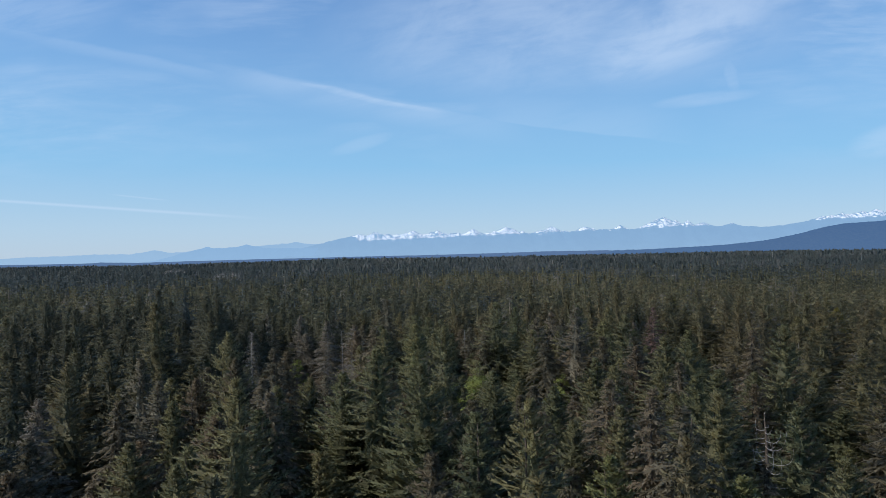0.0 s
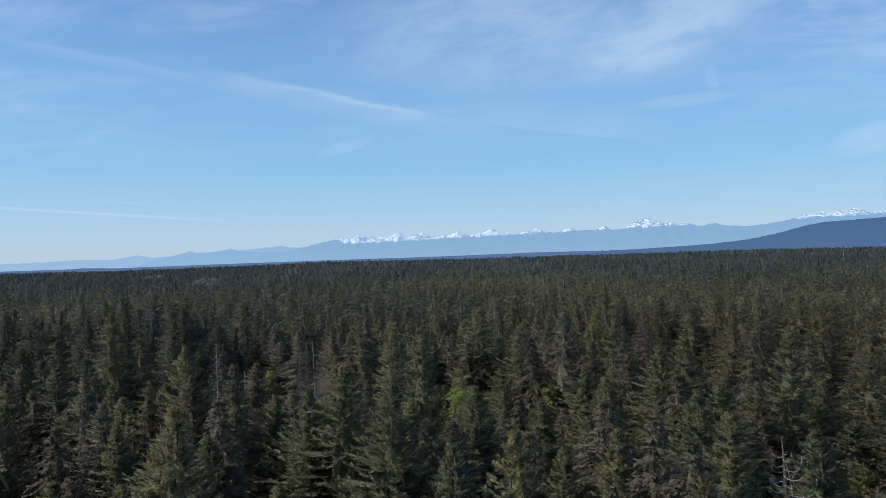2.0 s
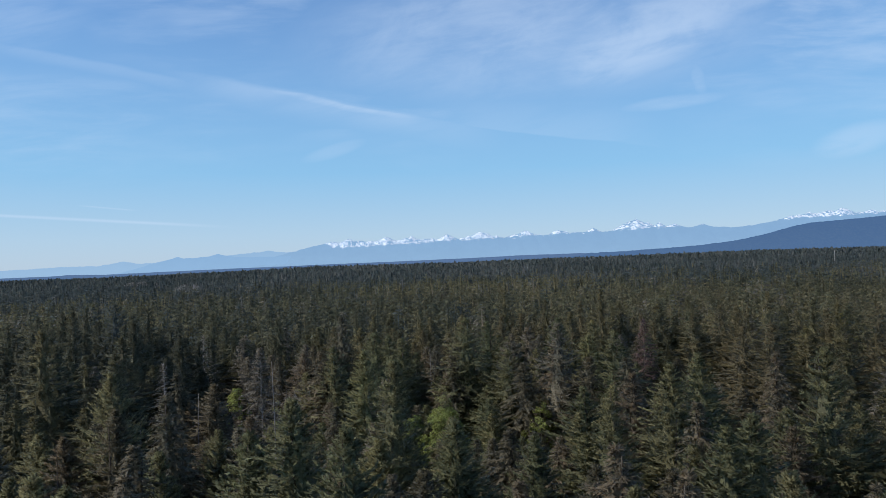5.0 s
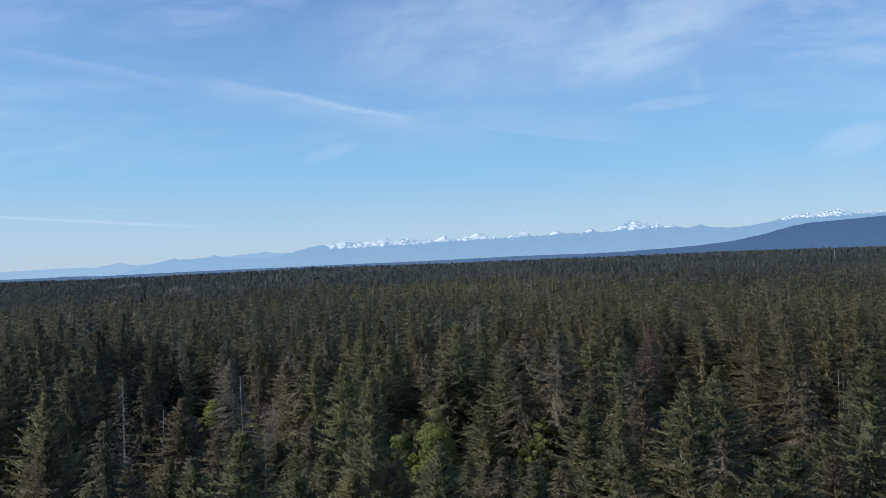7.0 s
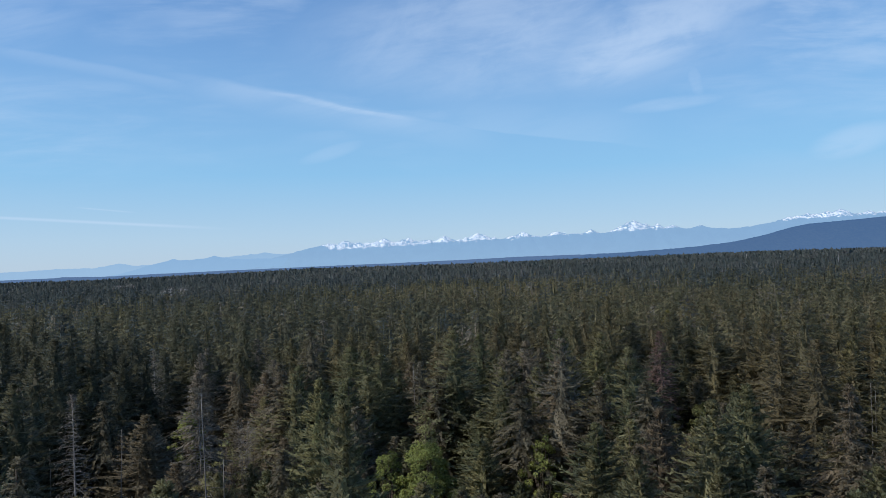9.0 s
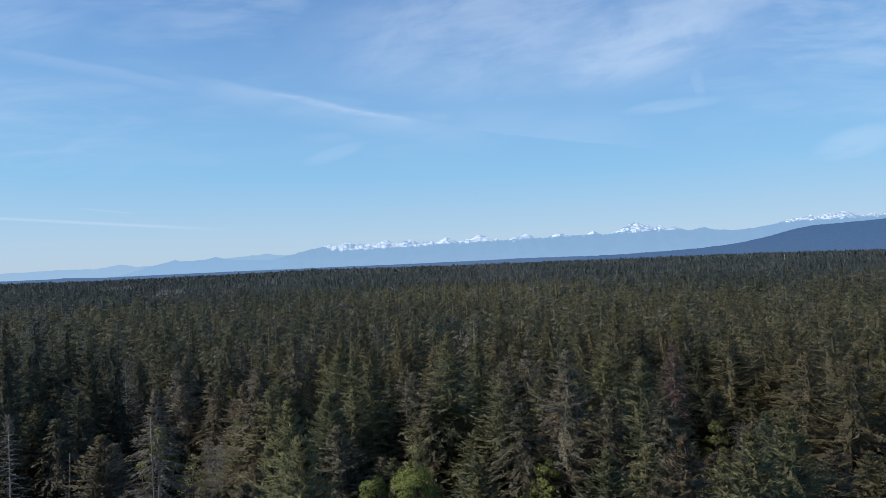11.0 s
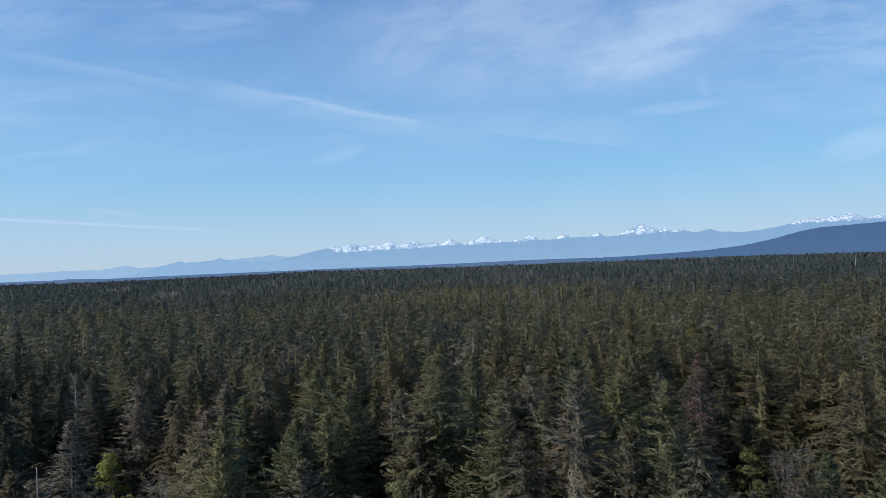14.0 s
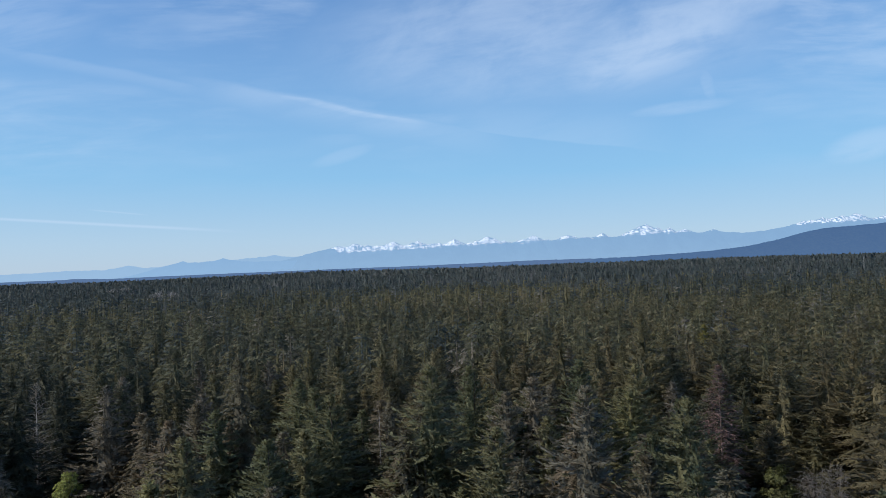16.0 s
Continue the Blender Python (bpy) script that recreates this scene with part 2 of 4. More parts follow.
def far_material(name, land, air, veil, snow=None, grove=1.0):
    """Far land behind the blue air: ground colour, snow on the heights, and the glow of the air before it."""
    m, n = material(name)
    where = place(n)
    split = n.put("ShaderNodeSeparateXYZ")
    n.wire(split.inputs[0], where)
    woods = n.noise(n.xyz(n.mul(split.outputs[0], 0.012 * grove), n.mul(split.outputs[1], 0.006 * grove), n.mul(split.outputs[2], 0.02 * grove)), 1.0, 6.0, 0.6)
    lift = 1.9 if grove == 1.0 else 2.3
    colour = n.mix(n.step(woods, 0.42, 0.6), (*land, 1), (land[0] * lift, land[1] * lift * 0.95, land[2] * lift * 0.9, 1))
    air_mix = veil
    if snow:
        rag = n.noise(n.xyz(n.mul(split.outputs[0], 0.03), n.mul(split.outputs[1], 0.03), n.mul(split.outputs[2], 0.045)), 1.0, 6.0, 0.62, 0.4)
        line = n.add(n.add(split.outputs[2], n.mul(split.outputs[0], -0.032)), n.mul(n.add(rag, -0.5), snow[1]))
        # the western shoulder stays bare
        line = n.add(line, n.mul(n.math("MAXIMUM", n.add(n.mul(split.outputs[0], -1.0), -745.0), 0.0), -0.6))
        white = n.step(line, snow[0] - 3, snow[0] + 3)
        patches = n.noise(n.xyz(n.mul(n.add(split.outputs[0], n.mul(split.outputs[2], 0.7)), 0.05), n.mul(split.outputs[1], 0.02), n.mul(split.outputs[2], 0.055)), 1.0, 5.0, 0.70, 1.2)
        white = n.mul(white, n.step(patches, 0.455, 0.515))
        colour = n.mix(white, colour, (0.86, 0.88, 0.90, 1))
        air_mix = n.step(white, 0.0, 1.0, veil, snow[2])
    # haze before the land is painted as emission, paler towards the foot
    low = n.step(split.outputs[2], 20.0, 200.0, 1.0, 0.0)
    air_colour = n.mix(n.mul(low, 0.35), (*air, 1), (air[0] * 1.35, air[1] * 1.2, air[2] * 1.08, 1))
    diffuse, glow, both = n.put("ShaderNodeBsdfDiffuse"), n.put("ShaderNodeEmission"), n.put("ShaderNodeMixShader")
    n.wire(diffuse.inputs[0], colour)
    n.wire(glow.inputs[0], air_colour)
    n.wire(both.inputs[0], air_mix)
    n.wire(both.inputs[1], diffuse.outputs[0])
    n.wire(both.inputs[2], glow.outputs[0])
    n.wire(n.put("ShaderNodeOutputMaterial").inputs[0], both.outputs[0])
    return m


# ---- meshes from arrays ----


def mesh_of(name, verts, tris, mat, tone=None, smooth=False, facing=None):
    """A mesh from arrays. facing: a way for each vertex in which its needles look, as in a soft mass of foliage."""
    verts, tris = np.asarray(verts, np.float32), np.asarray(tris, np.int32)
    if facing is not None:
        flat = np.cross(verts[tris[:, 1]] - verts[tris[:, 0]], verts[tris[:, 2]] - verts[tris[:, 0]])
        turned = (flat * facing[tris].sum(1)).sum(-1) < 0
        tris = np.where(turned[:, None], tris[:, ::-1], tris)
    me = bpy.data.meshes.new(name)
    me.vertices.add(len(verts))
    me.vertices.foreach_set("co", verts.ravel())
    me.loops.add(tris.size)
    me.loops.foreach_set("vertex_index", tris.ravel())
    me.polygons.add(len(tris))
    me.polygons.foreach_set("loop_start", np.arange(0, tris.size, tris.shape[1], dtype=np.int32))
    me.polygons.foreach_set("loop_total", np.full(len(tris), tris.shape[1], np.int32))
    if tone is not None:
        me.attributes.new("tone", "FLOAT", "POINT").data.foreach_set("value", np.asarray(tone, np.float32))
    me.materials.append(mat)
    me.update(calc_edges=True)
    if smooth or facing is not None:
        me.polygons.foreach_set("use_smooth", np.ones(len(tris), bool))
    if facing is not None:
        me.normals_split_custom_set_from_vertices(facing)
    return me


def join(pieces):
    """Joins (verts, tris) pairs."""
    vs, ts, at = [], [], 0
    for v, t in pieces:
        vs.append(v)
        ts.append(np.asarray(t) + at)
        at += len(v)
    return np.concatenate(vs), np.concatenate(ts)


def tube(points, radii, sides=6):
    """A tapered round bar along points, closed at its end."""
    pts = np.asarray(points, float)
    ring = np.linspace(0, 2 * np.pi, sides, endpoint=False)
    verts, tris = [], []
    for k, (p, r) in enumerate(zip(pts, radii)):
        way = pts[min(k + 1, len(pts) - 1)] - pts[max(k - 1, 0)]
        way = way / (np.linalg.norm(way) + 1e-9)
        side = np.cross(way, (0, 0, 1) if abs(way[2]) < 0.9 else (1, 0, 0))
        side /= np.linalg.norm(side)
        up = np.cross(side, way)
        verts.append(p + r * (np.cos(ring)[:, None] * side + np.sin(ring)[:, None] * up))
    for k in range(len(pts) - 1):
        for j in range(sides):
            a, b = k * sides + j, k * sides + (j + 1) % sides
            tris += [(a, b, b + sides), (a, b + sides, a + sides)]
    end = (len(pts) - 1) * sides
    tris += [(end, end + j, end + j + 1) for j in range(1, sides - 1)]
    return np.concatenate(verts), np.array(tris)


def ground_rise(x, y):
    """The land is flat near by and lifts a little far ahead, more so to the east."""
    far = np.clip((np.asarray(y, float) - 450) / 1400, 0, 1)
    far = far * far * (3 - 2 * far)
    side = np.clip(np.asarray(x, float) / np.maximum(y, 1.0) / 0.62, -1, 1)
    return far * np.interp(side, [-1, -0.84, -0.65, -0.43, -0.31, 0.0, 0.2, 0.46, 0.72, 1], [-4, -4.5, -1.5, 3, 6.5, 5.5, 7, 9, 11.5, 9.5])


def crown_profile(s):
    return np.clip(1.7 * s, 0, 1) ** 0.97


def soup(corners, aim):
    """Loose triangles from their corners, with the way in which each one's needles look."""
    verts = np.concatenate(corners).reshape(-1, 3)
    return verts, np.arange(len(verts)).reshape(-1, 3), np.repeat(np.concatenate(aim), 3, 0).astype(np.float32)


def unit(way):
    return way / (np.linalg.norm(way, axis=-1, keepdims=True) + 1e-9)


def looks(rng, middle, up=0.5, loose=0.3):
    """Ways out from the stem and a little up, shaken from tuft to tuft."""
    flat = middle[:, :2] / (np.linalg.norm(middle[:, :2], axis=1, keepdims=True) + 0.2)
    return unit(np.column_stack([flat, np.full(len(middle), up)]) + rng.normal(0, loose, middle.shape))


def tufts(rng, base, way, size, width):
    """Uneven pointed tufts: three corners each, rolled at random about their length."""
    across = unit(np.cross(way, np.column_stack([rng.normal(0, 0.55, (len(way), 2)), np.ones(len(way))])))
    wide = (size * width)[:, None] * across
    skew = rng.uniform(0.35, 0.75, len(way))[:, None]
    flip = np.where(rng.uniform(0, 1, len(way)) < 0.5, 1.0, -1.0)[:, None]
    tip = base + size[:, None] * way
    return np.stack([base - 0.6 * flip * wide, base + skew * size[:, None] * way + flip * wide, tip], 1)


def inner_cone(rng, height, radius, depth, sides, share, rows):
    """The shaded, needle-filled heart of a crown, ragged round its edge."""
    turn = np.linspace(0, 2 * np.pi, sides, endpoint=False) + rng.uniform(0, 6)
    rings = []
    for r in range(rows + 1):
        q = r / rows
        rad = radius * share * crown_profile(np.array(q)) * rng.uniform(0.5, 1.3, sides) + 0.03
        rings.append(np.stack([rad * np.cos(turn), rad * np.sin(turn), height - 0.3 - q * depth + rng.uniform(-0.5, 0.5, sides) * (r > 0)], -1))
    out = []
    for a, b in zip(rings, rings[1:]):
        a2, b2 = np.roll(a, -1, 0), np.roll(b, -1, 0)
        out.append(np.stack([a, b2, b], 1))
        if a is not rings[0]:
            out.append(np.stack([a, a2, b2], 1))
    return np.concatenate(out)


def conifer_crown(rng, height, radius, depth, branches, twigs, droop=0.35, core=7, thin=0.0, grain=1.0, slim=1.0, tier=0.8, lift=0.0):
    """Needles of one conifer: whorls of boughs, each a feather of small tufts round its spine; s runs from the tip down."""
    whorls = max(6, int(depth / tier))
    s = (np.floor(np.arange(branches) * whorls / branches) + 0.5 + rng.normal(0, 0.24, branches)) / whorls
    s = np.clip(s, 0.006, 1) ** 1.2
    turn = np.arange(branches) * 2.39996 + rng.uniform(-0.5, 0.5, branches)
    lump = 1 + 0.16 * np.sin(turn * 2 + rng.uniform(0, 6)) * np.sin(s * 11 + rng.uniform(0, 6))
    length = radius * (crown_profile(s) * rng.uniform(0.70, 1.10, branches) * lump + 0.05)
    keep = rng.uniform(0, 1, branches) > thin
    s, turn, length = s[keep], turn[keep], length[keep]
    rise = np.radians(np.interp(s, [0, 0.08, 0.35, 1], [55, 26, 6, -12]) + lift) + rng.normal(0, 0.14, len(s))
    out = np.stack([np.cos(turn), np.sin(turn), 0 * turn], -1)
    side = np.stack([-np.sin(turn), np.cos(turn), 0 * turn], -1)
    root = np.stack([0 * s, 0 * s, height - 0.15 - s * depth], -1)
    sag = droop * rng.uniform(0.6, 1.4, len(s))
    curl = 0.16 if lift > 3 else 0.0

    def along(k):
        flat = (length * k * np.cos(rise))[:, None] * out
        flat[:, 2] += length * (k * np.sin(rise) - sag * k ** 1.7 + curl * k ** 3)
        return root + flat

    n = len(s)
    lean = side + np.stack([0 * s, 0 * s, rng.normal(0, 0.35, n)], -1)
    wide = ((0.05 * length + 0.05) * slim)[:, None]
    start, middle, end = along(np.full(n, 0.1)), along(np.full(n, 0.6)), along(np.full(n, 1.02))
    corners = [np.stack([start, middle + lean * wide, middle - lean * wide], 1), np.stack([middle + lean * wide, end, middle - lean * wide], 1)]
    aim = [looks(rng, middle), looks(rng, end)]
    for j in range(twigs):
        k = rng.uniform(0.06, 1.0, n) ** 0.7
        base, ahead = along(k * 0.96), along(k * 0.96 + 0.06)
        spread = np.radians(rng.uniform(18, 40, n) + 34 * (1 - k)) * (1 if j % 2 else -1)
        way = np.cos(spread)[:, None] * unit(ahead - base) + np.sin(spread)[:, None] * side
        way[:, 2] += rng.normal(0.12 if lift > 3 else -0.28, 0.3, n)
        size = grain * (0.085 * length + 0.30) * (1.2 - 0.4 * k) * rng.uniform(0.6, 1.4, n)
        made = tufts(rng, base, unit(way), size, slim * rng.uniform(0.17, 0.32, n))
        corners.append(made)
        aim.append(looks(rng, made.mean(1)))
    # the leading shoot
    for a in (0.0, 2.1, 4.2):
        foot = np.array([[0.11 * math.cos(a), 0.11 * math.sin(a), height - 1.5], [0.11 * math.cos(a + 2.1), 0.11 * math.sin(a + 2.1), height - 1.5], [0, 0, height]])
        corners.append(foot[None])
        aim.append(looks(rng, foot.mean(0)[None]))
    if core:
        heart = inner_cone(rng, height, radius, depth, core, 0.26, 6)
        corners.append(heart)
        aim.append(looks(rng, heart.mean(1), 0.5, 0.3))
    return soup(corners, aim)


def tufted_crown(rng, height, radius, depth, count, size, sides, rows, tier=1.1, hang=0.35, share=0.55):
    """A conifer farther off: tiers of separate tufts round a shaded heart, with a pointed top."""
    whorls = max(3, int(depth / tier))
    s = np.clip((np.floor(rng.uniform(0, 1, count) ** 0.75 * whorls) + 0.6 + rng.normal(0, 0.13, count)) / whorls, 0.01, 1.0)
    turn = np.arange(count) * 2.39996 + rng.uniform(-0.4, 0.4, count)
    out = np.stack([np.cos(turn), np.sin(turn), 0 * turn], -1)
    side = np.stack([-np.sin(turn), np.cos(turn), 0 * turn], -1)
    far = radius * crown_profile(s) * rng.uniform(0.3, 0.84, count) ** 0.8 * (1 + 0.15 * np.sin(turn * 2 + s * 9)) + 0.05
    base = far[:, None] * out
    base[:, 2] = height - 0.2 - s * depth + 0.25 * far
    way = unit(out + 0.85 * side * rng.normal(0, 0.45, count)[:, None] - np.stack([0 * s, 0 * s, (0.3 + hang) * rng.uniform(0.5, 1.4, count)], -1))
    # the topmost ones form the leader
    way = unit(way + np.stack([0 * s, 0 * s, 2.5 * np.clip(1 - s / 0.06, 0, 1)], -1))
    made = tufts(rng, base, way, size * (0.6 + 0.6 * s) * rng.uniform(0.7, 1.35, count), rng.uniform(0.22, 0.40, count))
    corners, aim = [made], [looks(rng, made.mean(1), 0.5, 0.18)]
    heart = inner_cone(rng, height, radius, depth, sides, share, rows)
    corners.append(heart)
    aim.append(looks(rng, heart.mean(1), 0.5, 0.4))
    return soup(corners, aim)


def part(name, me, parent, label=""):
    ob = new(name, me)
    ob.parent = parent
    return tagged(ob, label)


def thing(name, x, y, z=0.0, turn=0.0, size=1.0):
    ob = new(name)
    ob.matrix_basis = pose(x, y, z, 0, 0, turn) @ Matrix.Scale(size, 4)
    return ob


# ---- ground and distance ----
def make_ground():
    xs = np.unique(np.concatenate([np.linspace(-6000, 6000, 41), np.linspace(-400, 400, 41)]))
    ys = np.unique(np.concatenate([np.linspace(-6000, 6000, 41), np.linspace(-100, 600, 36)]))
    gx, gy = np.meshgrid(xs, ys)
    gz = ground_rise(gx, gy) + 0.25 * np.sin(gx * 0.11) * np.cos(gy * 0.09)
    verts = np.stack([gx.ravel(), gy.ravel(), gz.ravel()], -1)
    w = len(xs)
    i = (np.arange(len(ys) - 1)[:, None] * w + np.arange(w - 1)).ravel()
    me = mesh_of("ground", verts, np.stack([i, i + 1, i + w + 1, i + w], -1), ground_material(), smooth=True)
    tagged(new("ground", me), "dark shaded forest floor with moss and litter", "ground", kind="structure")


make_ground()


def range_mesh(name, mat, crest, near, far, foot, x0, x1, steps, rows, spur, seed):
    """A mountain front in relief, sized to fit the camera's view: it climbs from the foot at near to the crest at far,
    cut by spurs and gullies.
    """
    xs = np.linspace(x0, x1, steps)
    top = np.array([crest(x) for x in xs])
    verts = []
    for r in range(rows + 1):
        q = r / rows
        y = near + (far - near) * q
        row = []
        for x, t in zip(xs, top):
            rough = noise.fractal(Vector((x * 0.006, y * 0.008, seed)), 0.9, 2.1, 5) * spur
            ridge = (abs(noise.noise(Vector((x * 0.011 + y * 0.002, y * 0.003, seed + 7)))) - 0.25) * spur * 1.6
            row.append((x, y, foot + (t - foot) * q ** 0.8 + (rough + ridge) * (4 * q * (1 - q)) ** 0.7))
        verts += row
    verts += [(x, far + 60, foot - 40) for x in xs]
    w = steps
    i = (np.arange(rows + 1)[:, None] * w + np.arange(w - 1)).ravel()
    me = mesh_of(name, verts, np.stack([i, i + 1, i + w + 1, i + w], -1), mat, smooth=True)
    return new(name, me)


def peaks(x, tops):
    """The height of a chain of summits, each (x, height, half-width)."""
    return max(h * max(0.0, 1 - abs(x - c) / w) for c, h, w in tops)


def snowy_crest(x):
    # long swells with sharp summits on them, placed to match the camera's skyline
    swell = np.interp(x, [-1500, -1250, -1120, -1034, -976, -861, -790, 200, 900, 1500, 1950, 2080, 2250, 2447, 2700, 3600, 4600], [0, 40, 70, 88, 104, 128, 142, 140, 152, 168, 160, 164, 192, 228, 236, 210, 190])
    tops = [(-665, 166, 420), (-400, 168, 420), (-230, 166, 380), (10, 171, 420), (240, 183, 430), (540, 180, 420), (770, 179, 420), (1000, 182, 430),
            (1255, 226, 420), (1295, 236, 480), (1210, 205, 340), (1370, 214, 340), (1450, 209, 300), (1550, 195, 560), (1745, 188, 560), (2340, 205, 900), (2470, 234, 800), (2600, 252, 900), (2690, 258, 900),
            (2900, 240, 700), (3150, 230, 900), (3600, 245, 900)]
    teeth = 1 - 2 * abs(noise.noise(Vector((x * 0.011, 7.7, 0))))
    fine = 1 - 2 * abs(noise.noise(Vector((x * 0.034, 2.2, 0))))
    ragged = (13 * teeth + 6 * fine - 2) * (1.0 if -780 < x < 1200 or x > 2250 else 0.35)
    return 42 + max(swell, peaks(x, tops)) - 4 + ragged * (0.5 if peaks(x, tops) > swell + 8 else 1.0)


def low_crest(x):
    """The hindmost low range."""
    swell = np.interp(x, [-4700, -3400, -3000, -2600, -2340, -2100, -1850, -1600, -1390, -1200, -1050, -800, -600], [50, 58, 70, 80, 76, 84, 92, 110, 132, 138, 128, 110, 60])
    tops = [(-2215, 103, 700), (-1213, 146, 900), (-1310, 138, 700)]
    return max(swell, peaks(x, tops)) + noise.fractal(Vector((x * 0.012, 9.2, 0)), 0.8, 2.2, 4) * 4 + noise.fractal(Vector((x * 0.04, 1.2, 0)), 0.8, 2.2, 3) * 2


def fore_crest(x):
    """A nearer row of low hills that stands before the range."""
    swell = np.interp(x, [-2300, -2132, -2006, -1911, -1815, -1664, -1456, -1361, -1154, -900, -500], [10, 36, 73, 96, 112, 112, 112, 106, 102, 100, 20])
    return max(swell, peaks(x, [(-1800, 119, 500), (-1531, 131, 700)])) + noise.fractal(Vector((x * 0.018, 3.1, 0)), 0.8, 2.2, 5) * 4


def hill_crest(x):
    rise = np.interp(x, [-1400, -1100, -811, -523, -199, 161, 521, 938, 1240, 1511, 1601, 1854, 2017, 2217, 2326, 2506, 2823, 3500, 4400],
                     [-20, -10, 0, 8, 16, 26, 38, 54, 62, 75, 79, 102, 132, 180, 201, 210, 231, 245, 190])
    return rise + noise.fractal(Vector((x * 0.02, 5.5, 0)), 0.9, 2.2, 5) * 2.2 + max(0.0, noise.noise(Vector((x * 0.09, 8.1, 0)))) * 5


def plain_crest(x):
    return np.interp(x, [-4600, -2826, -2460, -2412, -2310, -2178, -1746, -954, -523, -199, 161, 521, 850, 1150], [14, 18, 21, 26, 23, 20, 27, 36, 40, 43, 48, 55, 55, 40]) + noise.fractal(Vector((x * 0.02, 1.5, 0)), 0.9, 2.2, 4) * 1.2 + max(0.0, noise.noise(Vector((x * 0.08, 4.1, 0)))) * (4 if x > -900 else 1)


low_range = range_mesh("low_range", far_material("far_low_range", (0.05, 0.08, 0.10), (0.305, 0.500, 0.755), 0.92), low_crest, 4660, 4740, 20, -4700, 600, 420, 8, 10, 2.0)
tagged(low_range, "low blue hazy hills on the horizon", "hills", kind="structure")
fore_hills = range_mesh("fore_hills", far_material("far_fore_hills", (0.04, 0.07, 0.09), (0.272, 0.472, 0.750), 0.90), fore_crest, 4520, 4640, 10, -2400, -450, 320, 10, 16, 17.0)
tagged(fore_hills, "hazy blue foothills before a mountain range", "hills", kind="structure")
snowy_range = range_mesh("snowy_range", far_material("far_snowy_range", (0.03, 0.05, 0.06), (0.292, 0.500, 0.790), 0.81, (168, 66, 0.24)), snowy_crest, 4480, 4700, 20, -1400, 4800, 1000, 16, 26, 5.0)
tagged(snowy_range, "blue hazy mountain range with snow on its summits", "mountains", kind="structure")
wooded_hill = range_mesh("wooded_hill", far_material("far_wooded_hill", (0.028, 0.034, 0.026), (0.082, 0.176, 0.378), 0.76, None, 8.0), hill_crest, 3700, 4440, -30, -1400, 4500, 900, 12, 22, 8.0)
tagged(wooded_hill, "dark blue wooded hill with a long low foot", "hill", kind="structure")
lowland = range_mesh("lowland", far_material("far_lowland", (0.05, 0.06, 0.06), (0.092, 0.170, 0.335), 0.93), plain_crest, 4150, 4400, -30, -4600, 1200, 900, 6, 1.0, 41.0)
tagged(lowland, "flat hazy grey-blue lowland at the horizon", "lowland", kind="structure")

# ---- forest ----
rng = np.random.default_rng(7)
GAPS = [(-2.2, 81.5, 4.8), (-6.7, 84.0, 3.2), (11.1, 84.6, 3.6), (-25.7, 89.2, 3.4), (46.1, 112.5, 3.0), (39.8, 108.2, 3.8), (-24.0, 62.0, 2.0), (-2.6, 93.0, 3.2), (-37.5, 111.5, 4.5)]  # small openings: x, y, radius
KEPT = []  # stems that stand at a place of their own


def in_view(x, y, margin):
    return (x > -3 - 0.705 * (y + 30) - margin) & (x < -1 + 0.65 * (y + 22) + margin)


def stems(y0, y1, gap, margin):
    """Stems on a shaken grid between two distances ahead."""
    rows = np.arange(y0, y1, gap * 0.87)
    out = []
    for k, y in enumerate(rows):
        half = 0.72 * (y + 32) + margin
        xs = np.arange(-half, half, gap) + (k % 2) * gap / 2
        out.append(np.stack([xs + rng.uniform(-0.38, 0.38, len(xs)) * gap, y + rng.uniform(-0.38, 0.38, len(xs)) * gap], -1))
    pts = np.concatenate(out)
    pts = pts[in_view(pts[:, 0], pts[:, 1], margin)]
    for gx, gy, r in GAPS:
        pts = pts[np.hypot(pts[:, 0] - gx, pts[:, 1] - gy) > r]
    for kx, ky in KEPT:
        pts = pts[np.hypot(pts[:, 0] - kx, pts[:, 1] - ky) > 3.2]
    return pts


def stand_height(x, y):
    """Tree heights wave gently over the stand."""
    wave = np.sin(x * 0.045 + 1.0) * np.cos(y * 0.037) + 0.6 * np.sin(x * 0.11 + y * 0.07)
    return 27.6 + 1.0 * wave


# landmarks kept in the camera's view: x, y, lowest height shown, half-width
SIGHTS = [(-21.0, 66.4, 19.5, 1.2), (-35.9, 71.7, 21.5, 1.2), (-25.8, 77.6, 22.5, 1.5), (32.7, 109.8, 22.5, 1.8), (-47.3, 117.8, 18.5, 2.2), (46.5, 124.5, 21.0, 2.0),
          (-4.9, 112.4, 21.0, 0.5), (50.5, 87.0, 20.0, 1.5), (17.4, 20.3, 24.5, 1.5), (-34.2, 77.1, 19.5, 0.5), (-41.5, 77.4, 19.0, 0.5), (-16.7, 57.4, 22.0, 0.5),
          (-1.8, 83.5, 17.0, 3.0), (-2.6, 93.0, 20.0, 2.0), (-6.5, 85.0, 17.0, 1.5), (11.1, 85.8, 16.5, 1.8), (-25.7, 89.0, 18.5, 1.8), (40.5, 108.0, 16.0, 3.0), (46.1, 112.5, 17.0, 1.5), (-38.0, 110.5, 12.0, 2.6)]


